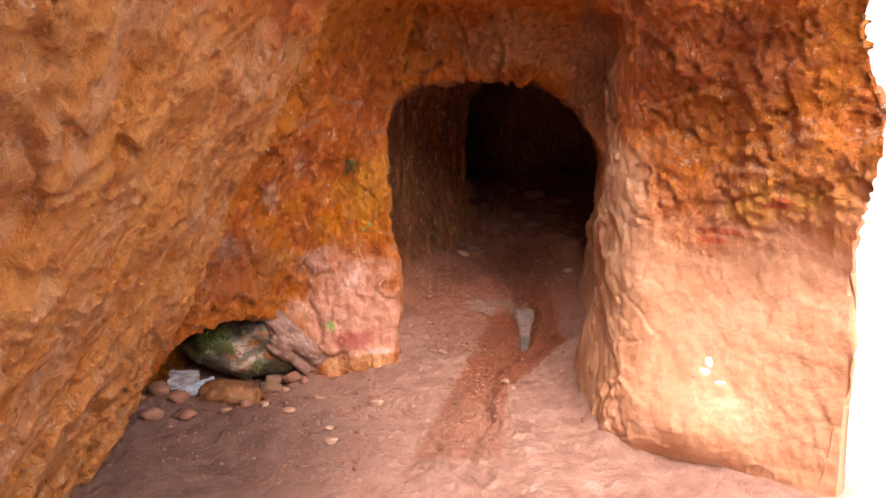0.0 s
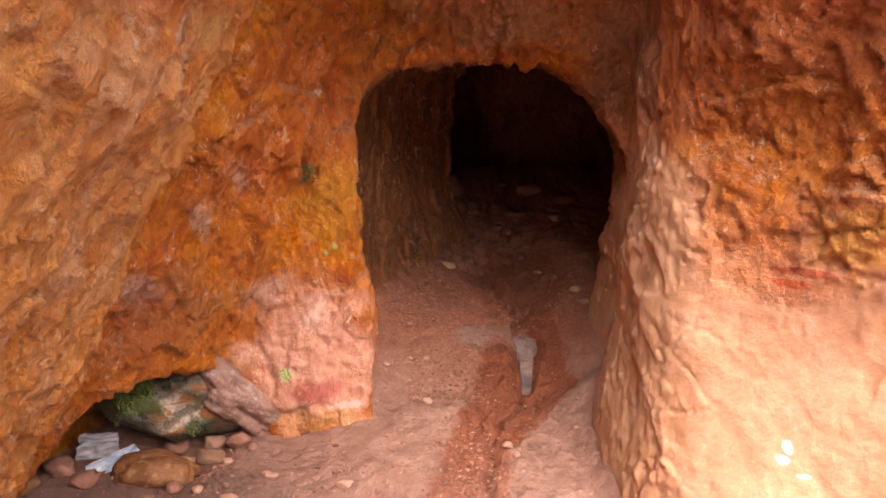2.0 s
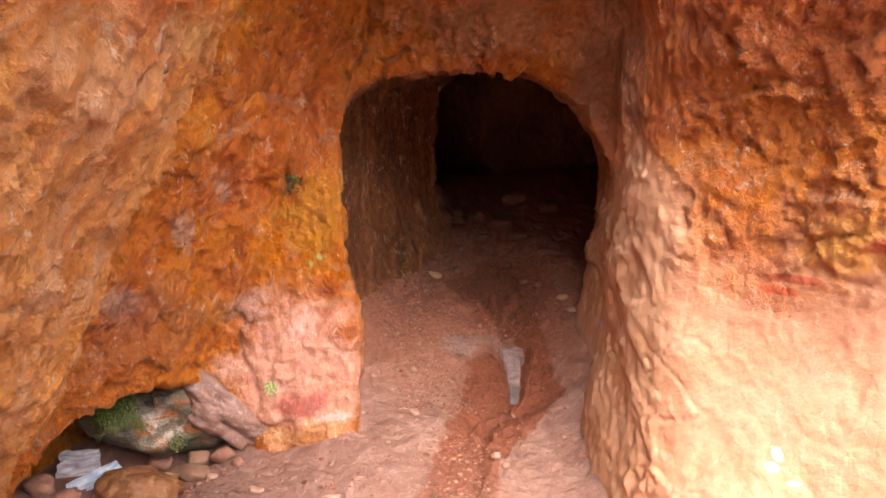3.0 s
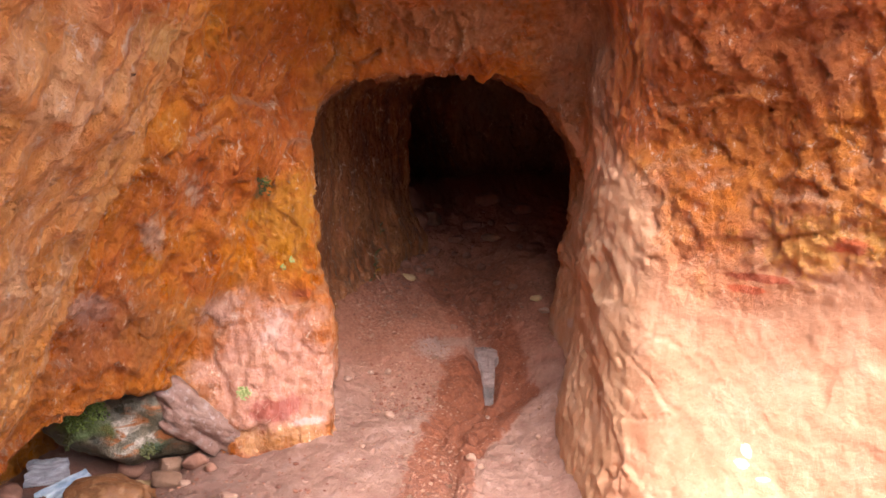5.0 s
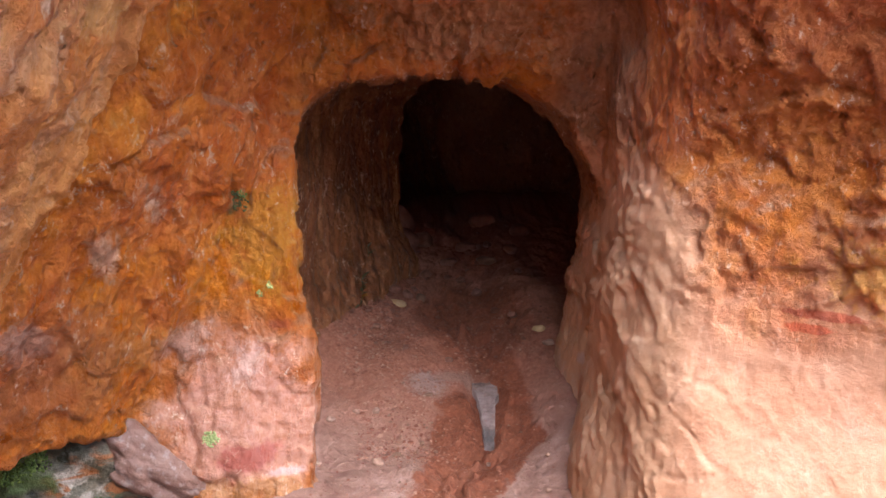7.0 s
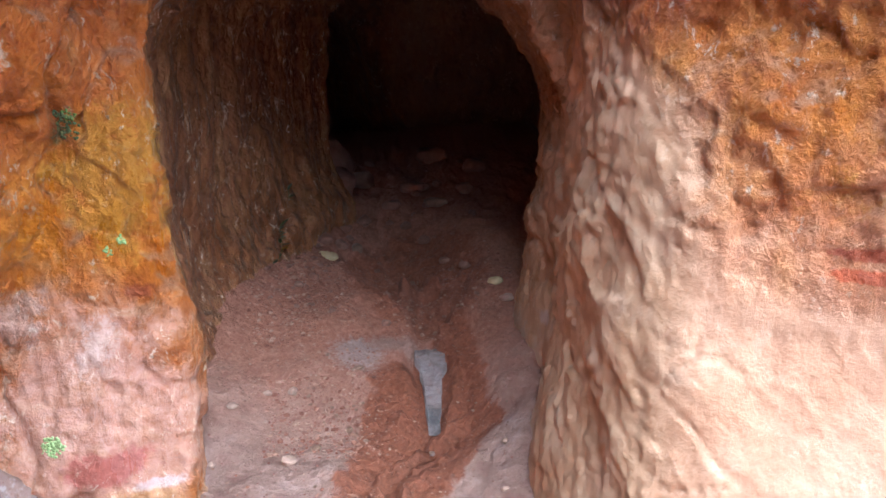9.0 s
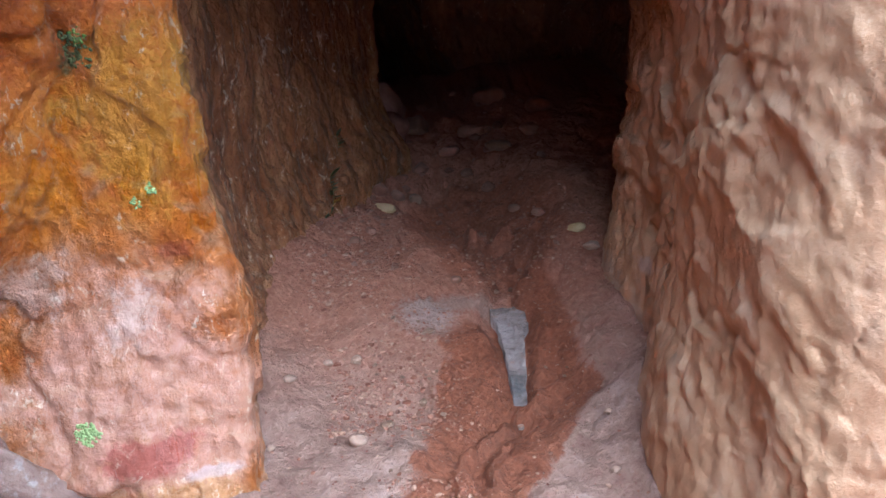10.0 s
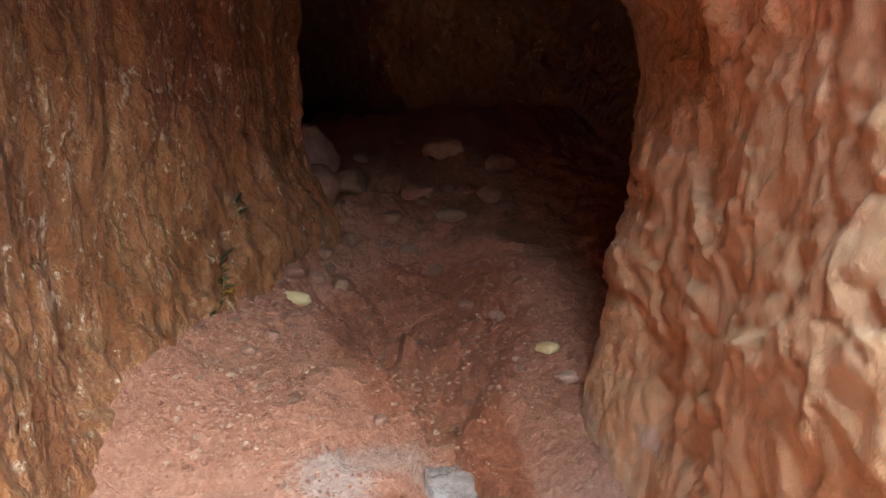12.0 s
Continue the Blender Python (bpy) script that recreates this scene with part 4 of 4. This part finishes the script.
# ---- the runnel: bare bedrock where the water has cut down ----
def outcrop_bm():
    """A tapering wedge of bedded rock that steps down along the runnel."""
    bm = bmesh.new()
    cracks = ((0.20, 0.016), (0.44, 0.022), (0.53, 0.013), (0.70, 0.022), (0.86, 0.016))
    rows = []
    for j in range(73):
        t = j / 72
        y = 5.365 + 0.46 * t
        middle = 0.617 + 0.032 * min(1.0, t / 0.6) - 0.02 * max(0.0, t - 0.8) / 0.2
        left = 0.028 + 0.044 * t + 0.010 * noise.noise(Vector((t * 9, 2, 7)))
        right = 0.026 + 0.034 * t + 0.012 * noise.noise(Vector((t * 8, 9, 1))) + (0.022 if 0.66 < t < 0.84 else 0.0)
        if t > 0.84:
            left, right = left * (1 - 2.2 * (t - 0.84)), right * (1 - 2.2 * (t - 0.84))
        ground = max(float(floor_z(np.float64(middle), np.float64(y))) + 0.012, 0.036 + 0.41 * (y - 5.376))
        row = []
        for i in range(17):
            u = i / 16 * 2 - 1
            x = middle + (u * left if u < 0 else u * right)
            z = ground + 0.012 * noise.noise(Vector((x * 11, y * 11, 3))) + 0.006 * noise.noise(Vector((x * 34, y * 34, 5)))
            for at, deep in cracks:
                off = t - at - 0.025 * noise.noise(Vector((u * 1.7, at * 20, 4))) - 0.012 * u
                z -= deep * math.exp(-(off / 0.011) ** 2)
                z += 0.006 * max(0.0, 1 - abs(off) / 0.06) * (1 if off < 0 else -1)
            z -= 0.010 * math.exp(-((u - 0.15 - 0.3 * noise.noise(Vector((t * 6, 0, 2)))) / 0.07) ** 2) * (0.35 < t < 0.7)
            z += 0.008 * u * u - 0.06 * max(0.0, t - 0.9) / 0.1 - 0.035 * max(0.0, 0.12 - t) / 0.12
            row.append(bm.verts.new((x, y, z)))
        rows.append(row)
    for a, b in zip(rows, rows[1:]):
        for i in range(16):
            bm.faces.new((a[i], a[i + 1], b[i + 1], b[i]))
    edge = [e for e in bm.edges if e.is_boundary]
    down = bmesh.ops.extrude_edge_only(bm, edges=edge)
    for v in down["geom"]:
        if isinstance(v, bmesh.types.BMVert):
            v.co.z -= 0.13
    return bm


outcrop = part("bedrock_outcrop", outcrop_bm(), OUTCROP)
tagged(outcrop, "bare grey bedrock wedge exposed in the runnel", "rock")

# ---- stones and pebbles on the tunnel floor ----
for k, (x, y, size, turn, mat, text) in enumerate((
    (0.172, 6.635, (0.14, 0.08, 0.075), -8, YELLOW_STONE, "pale yellow elongated stone on the tunnel floor"),
    (0.165, 6.78, (0.11, 0.09, 0.08), 10, RED_STONE, "dusty red stone beside the yellow stone"),
    (0.26, 6.84, (0.09, 0.08, 0.07), 40, RED_STONE, "small red stone beside the yellow stone"),
    (0.355, 6.82, (0.10, 0.08, 0.09), 70, TAN_STONE, "upright tan stone on the tunnel floor"),
    (1.055, 6.07, (0.10, 0.06, 0.055), -14, YELLOW_STONE, "flat yellowish stone by the tunnel wall"),
    (1.086, 5.94, (0.11, 0.06, 0.05), 18, PALE_STONE, "pinkish pale stone by the tunnel wall"),
    (-0.005, 5.078, (0.075, 0.06, 0.055), 20, PALE_STONE, "pale pinkish pebble on the floor"),
    (-0.25, 5.387, (0.055, 0.045, 0.035), 0, PALE_STONE, "small pale pebble on the floor"),
    (-0.11, 5.534, (0.06, 0.035, 0.03), -20, PALE_STONE, "small flat pale pebble on the floor"),
    (0.0, 5.531, (0.05, 0.045, 0.04), 0, PALE_STONE, "small rounded pale pebble on the floor"),
    (0.455, 5.92, (0.06, 0.05, 0.045), 0, RED_STONE, "small red stone above the bedrock wedge"),
    (0.41, 4.64, (0.07, 0.05, 0.045), 30, PALE_STONE, "pale pebble beside the runnel"),
    (0.455, 4.60, (0.05, 0.04, 0.035), -30, PALE_STONE, "small pale pebble beside the runnel"),
    (0.30, 5.62, (0.06, 0.03, 0.025), 10, TAN_STONE, "flat tan pebble on the damp earth"),
    (0.24, 5.36, (0.05, 0.03, 0.03), 60, TAN_STONE, "small tan pebble on the damp edge"),
    (0.10, 5.20, (0.06, 0.05, 0.02), 60, TAN_STONE, "flat tan pebble on the damp edge"),
    (0.58, 5.20, (0.03, 0.025, 0.025), 0, SLAB_STONE, "tiny grey pebble in the runnel"),
    (-0.40, 4.30, (0.09, 0.06, 0.05), 15, PALE_STONE, "pale stone on the earth floor"),
    (-0.66, 4.05, (0.07, 0.05, 0.03), -15, PALE_STONE, "flat pale stone on the earth floor"),
    (-0.63, 3.92, (0.11, 0.07, 0.05), 15, PALE_STONE, "flat pale stone on the earth floor"),
    (-0.15, 4.75, (0.04, 0.035, 0.03), 0, PALE_STONE, "tiny pale pebble on the floor"),
    (-0.30, 5.10, (0.04, 0.03, 0.025), 0, PALE_STONE, "tiny pale pebble on the floor"),
    (0.80, 4.80, (0.04, 0.03, 0.025), 0, PALE_STONE, "tiny pale pebble on the floor"),
    (0.86, 5.05, (0.04, 0.03, 0.025), 40, PALE_STONE, "tiny pale pebble on the floor"),
    (0.10, 6.35, (0.07, 0.05, 0.045), 20, RED_STONE, "small red stone by the tunnel wall"),
    (0.02, 6.25, (0.06, 0.05, 0.04), -20, RED_STONE, "small red stone by the tunnel wall"),
    (0.95, 6.40, (0.07, 0.06, 0.05), -20, RED_STONE, "small red stone on the tunnel floor"),
    (0.86, 6.55, (0.08, 0.06, 0.05), 30, RED_STONE, "small red stone on the tunnel floor"),
    (0.62, 7.3, (0.16, 0.11, 0.08), 15, RED_STONE, "dusty red stone deep in the tunnel"),
    (0.80, 7.5, (0.22, 0.14, 0.10), -10, RED_STONE, "larger dusty red stone deep in the tunnel"),
    (0.42, 7.15, (0.12, 0.10, 0.08), 55, RED_STONE, "dusty red stone deep in the tunnel"),
    (0.30, 7.05, (0.10, 0.08, 0.06), 5, RED_STONE, "dusty red stone deep in the tunnel"),
    (0.26, 7.42, (0.34, 0.30, 0.34), 25, RED_STONE, "large dusty red block at the tunnel bend"),
    (0.10, 7.25, (0.26, 0.24, 0.30), -15, RED_STONE, "upright red block at the tunnel bend"),
    (0.44, 7.62, (0.24, 0.18, 0.16), 60, TAN_STONE, "blunt tan stone at the tunnel bend"),
    (0.22, 7.78, (0.36, 0.28, 0.42), 10, RED_STONE, "tall dusty red block at the tunnel bend"),
    (0.98, 7.85, (0.30, 0.20, 0.16), -20, RED_STONE, "long dusty red stone deep in the tunnel"),
    (1.12, 7.30, (0.16, 0.12, 0.09), 40, RED_STONE, "dusty red stone deep in the tunnel"),
    (0.90, 7.22, (0.20, 0.12, 0.08), -35, TAN_STONE, "flat tan stone deep in the tunnel"),
    (1.25, 7.60, (0.18, 0.15, 0.12), 12, RED_STONE, "dusty red stone by the tunnel wall"),
)):
    lying("stone" if max(size) > 0.06 else "pebble", x, y, size, mat, text, "stone", 100 + k, turn, group="stones on the tunnel floor", detail=3 if max(size) > 0.06 else 2)

pebble_meshes = []
for k in range(6):
    bm = rock_lump((1, 0.78, 0.6), 300 + k, 2, 0.25)
    mesh = bpy.data.meshes.new("pebble")
    bm.to_mesh(mesh)
    bm.free()
    for poly in mesh.polygons:
        poly.use_smooth = True
    mesh.materials.append((RED_STONE, PALE_STONE, TAN_STONE)[k % 3])
    pebble_meshes.append(mesh)
rnd = random.Random(5)
for x0, x1, y0, y1, count, lo, hi in ((-0.15, 0.25, 5.95, 6.75, 40, 0.018, 0.05), (0.45, 0.95, 6.0, 6.9, 44, 0.018, 0.05), (0.0, 0.4, 5.15, 5.7, 34, 0.012, 0.03), (0.05, 0.35, 4.1, 4.85, 40, 0.015, 0.04),
                                      (-1.5, -0.3, 3.7, 4.7, 40, 0.015, 0.05), (-0.45, 0.1, 4.8, 5.8, 26, 0.010, 0.025), (0.6, 0.95, 4.5, 5.6, 18, 0.010, 0.022), (0.2, 1.2, 6.9, 8.2, 40, 0.03, 0.12)):
    for _ in range(count):
        x, y, s = rnd.uniform(x0, x1), rnd.uniform(y0, y1), lo + (hi - lo) * rnd.random() ** 2
        ob = new("pebble", rnd.choice(pebble_meshes if y < 5.7 else pebble_meshes[::3] + pebble_meshes[:1]))
        ob.matrix_world = pose(x, y, ground_at(x, y) + s * 0.12, rnd.uniform(-12, 12), rnd.uniform(-12, 12), rnd.uniform(0, 360)) @ Matrix.Scale(s, 4)
        tagged(ob, "small dusty pebble lying on the red earth", "pebble", "pebbles on the floor")


def grit():
    """Crumbs of earth and gravel, too many to count."""
    r = np.random.RandomState(9)
    zones = ((-0.22, 0.12, 5.75, 6.55, 520, 1.5), (-0.05, 0.3, 5.9, 6.7, 260, 1.4), (-0.12, 0.3, 5.15, 5.6, 420, 1.5), (0.45, 0.8, 5.8, 6.3, 200, 1.5), (0.8, 1.15, 5.9, 6.5, 160, 1.4),
             (0.1, 0.35, 4.2, 4.9, 240, 1.5), (-1.7, -0.4, 3.6, 4.7, 220, 1.6), (-0.25, 0.3, 5.8, 6.8, 420, 1.0), (0.4, 1.0, 5.85, 6.9, 480, 1.0), (0.0, 0.45, 5.1, 5.75, 460, 1.0), (0.0, 0.4, 3.8, 4.9, 520, 1.0), (-1.6, 0.0, 3.5, 4.8, 700, 1.0), (-0.4, 0.9, 4.6, 5.8, 420, 0.9))
    ball = bmesh.new()
    bmesh.ops.create_icosphere(ball, subdivisions=1, radius=1)
    bmesh.ops.delete(ball, geom=[v for v in ball.verts if v.co.z < -0.6], context="VERTS")
    ball.verts.index_update()
    base = np.array([v.co[:] for v in ball.verts])
    tris = np.array([[v.index for v in f.verts] for f in ball.faces])
    ball.free()
    verts, faces, total = [], [], 0
    for x0, x1, y0, y1, count, big in zones:
        for _ in range(count):
            x, y = r.uniform(x0, x1), r.uniform(y0, y1)
            s = (0.0030 + 0.0075 * r.rand() ** 3) * big
            a = r.uniform(0, 6.28)
            turn = np.array([(math.cos(a), -math.sin(a), 0), (math.sin(a), math.cos(a), 0), (0, 0, 1)])
            shape = base * r.uniform(0.72, 1.2, (len(base), 1)) * (1.15, r.uniform(0.65, 1.0), r.uniform(0.45, 0.75))
            verts.append(shape @ turn.T * s + (x, y, ground_at(x, y) + s * 0.12))
            faces.append(tris + total)
            total += len(base)
    mesh = bpy.data.meshes.new("gravel")
    mesh.from_pydata(np.concatenate(verts).tolist(), [], np.concatenate(faces).tolist())
    n = Nodes("earth crumbs")
    own = n.add("ShaderNodeNewGeometry").outputs["Random Per Island"]
    mesh.materials.append(n.finish(n.ramp(own, (0.0, (0.17, 0.055, 0.03)), (0.75, (0.30, 0.13, 0.08)), (1.0, (0.37, 0.205, 0.14))), 0.85))
    return tagged(new("gravel", mesh), "loose gravel and earth crumbs on the floor", "gravel", kind="stuff")


grit()


# ---- small plants at the foot of the tunnel wall ----
def leaf_bm(length, width, bend):
    bm = bmesh.new()
    rows = []
    for j in range(7):
        t = j / 6
        w = width * math.sin(math.pi * (0.08 + 0.9 * t)) / 2
        z = bend * t * t
        rows.append([bm.verts.new((-w, length * t, z + 0.15 * w)), bm.verts.new((0, length * t, z)), bm.verts.new((w, length * t, z + 0.15 * w))])
    for j in range(6):
        for i in range(2):
            bm.faces.new((rows[j][i], rows[j][i + 1], rows[j + 1][i + 1], rows[j + 1][i]))
    bmesh.ops.solidify(bm, geom=bm.faces[:], thickness=0.0006)
    return bm


def stem_bm(points, radius):
    bm = bmesh.new()
    rings = []
    for k, p in enumerate(points):
        r = radius * (1 - 0.6 * k / (len(points) - 1))
        rings.append([bm.verts.new((p[0] + r * math.cos(a), p[1] + r * math.sin(a), p[2])) for a in (0, 1.26, 2.51, 3.77, 5.03)])
    for a, b in zip(rings, rings[1:]):
        for i in range(5):
            bm.faces.new((a[i], a[(i + 1) % 5], b[(i + 1) % 5], b[i]))
    return bm


def seedling(x, y, z, leaves, height, seed, dry=0):
    rnd = random.Random(seed)
    spot, normal = wall_at((0.5, 3.8, 1.2), (x, y, z))
    base = new("seedling")
    base.matrix_world = Matrix.Translation(spot + normal * 0.004)
    part("stem", stem_bm([(0.004 * k * normal.x, 0.003 * k * normal.y, height * k / 6) for k in range(7)], 0.0022), LEAF, base)
    for k in range(leaves):
        length = rnd.uniform(0.04, 0.075)
        leaf = part("leaf", leaf_bm(length, length * 0.42, -0.01), DRY_LEAF if k < dry else LEAF, base)
        leaf.matrix_basis = pose(0.003 * normal.x, -0.004, height * (k + 0.5) / leaves, rnd.uniform(10, 60), rnd.uniform(-25, 25), rnd.uniform(-170, -20))
    return tagged(base, "small green seedling growing from the tunnel wall", "plant", "seedlings on the tunnel wall")


seedling(-0.09, 6.47, 0.58, 11, 0.16, 1, 3)
seedling(-0.13, 6.44, 0.43, 10, 0.11, 2)
seedling(-0.06, 6.50, 0.42, 7, 0.08, 3)
seedling(-0.02, 6.62, 0.86, 5, 0.07, 4)
twig = part("twig", stem_bm([(0.03 * k, 0.012 * math.sin(k * 1.3), 0.035 * math.sin(k * 0.42)) for k in range(7)], 0.003), TWIG)
twig.matrix_world = pose(-0.06, 6.36, ground_at(0.0, 6.36) + 0.003, 0, 0, 20)
tagged(twig, "thin bent dry twig by the tunnel wall", "twig")
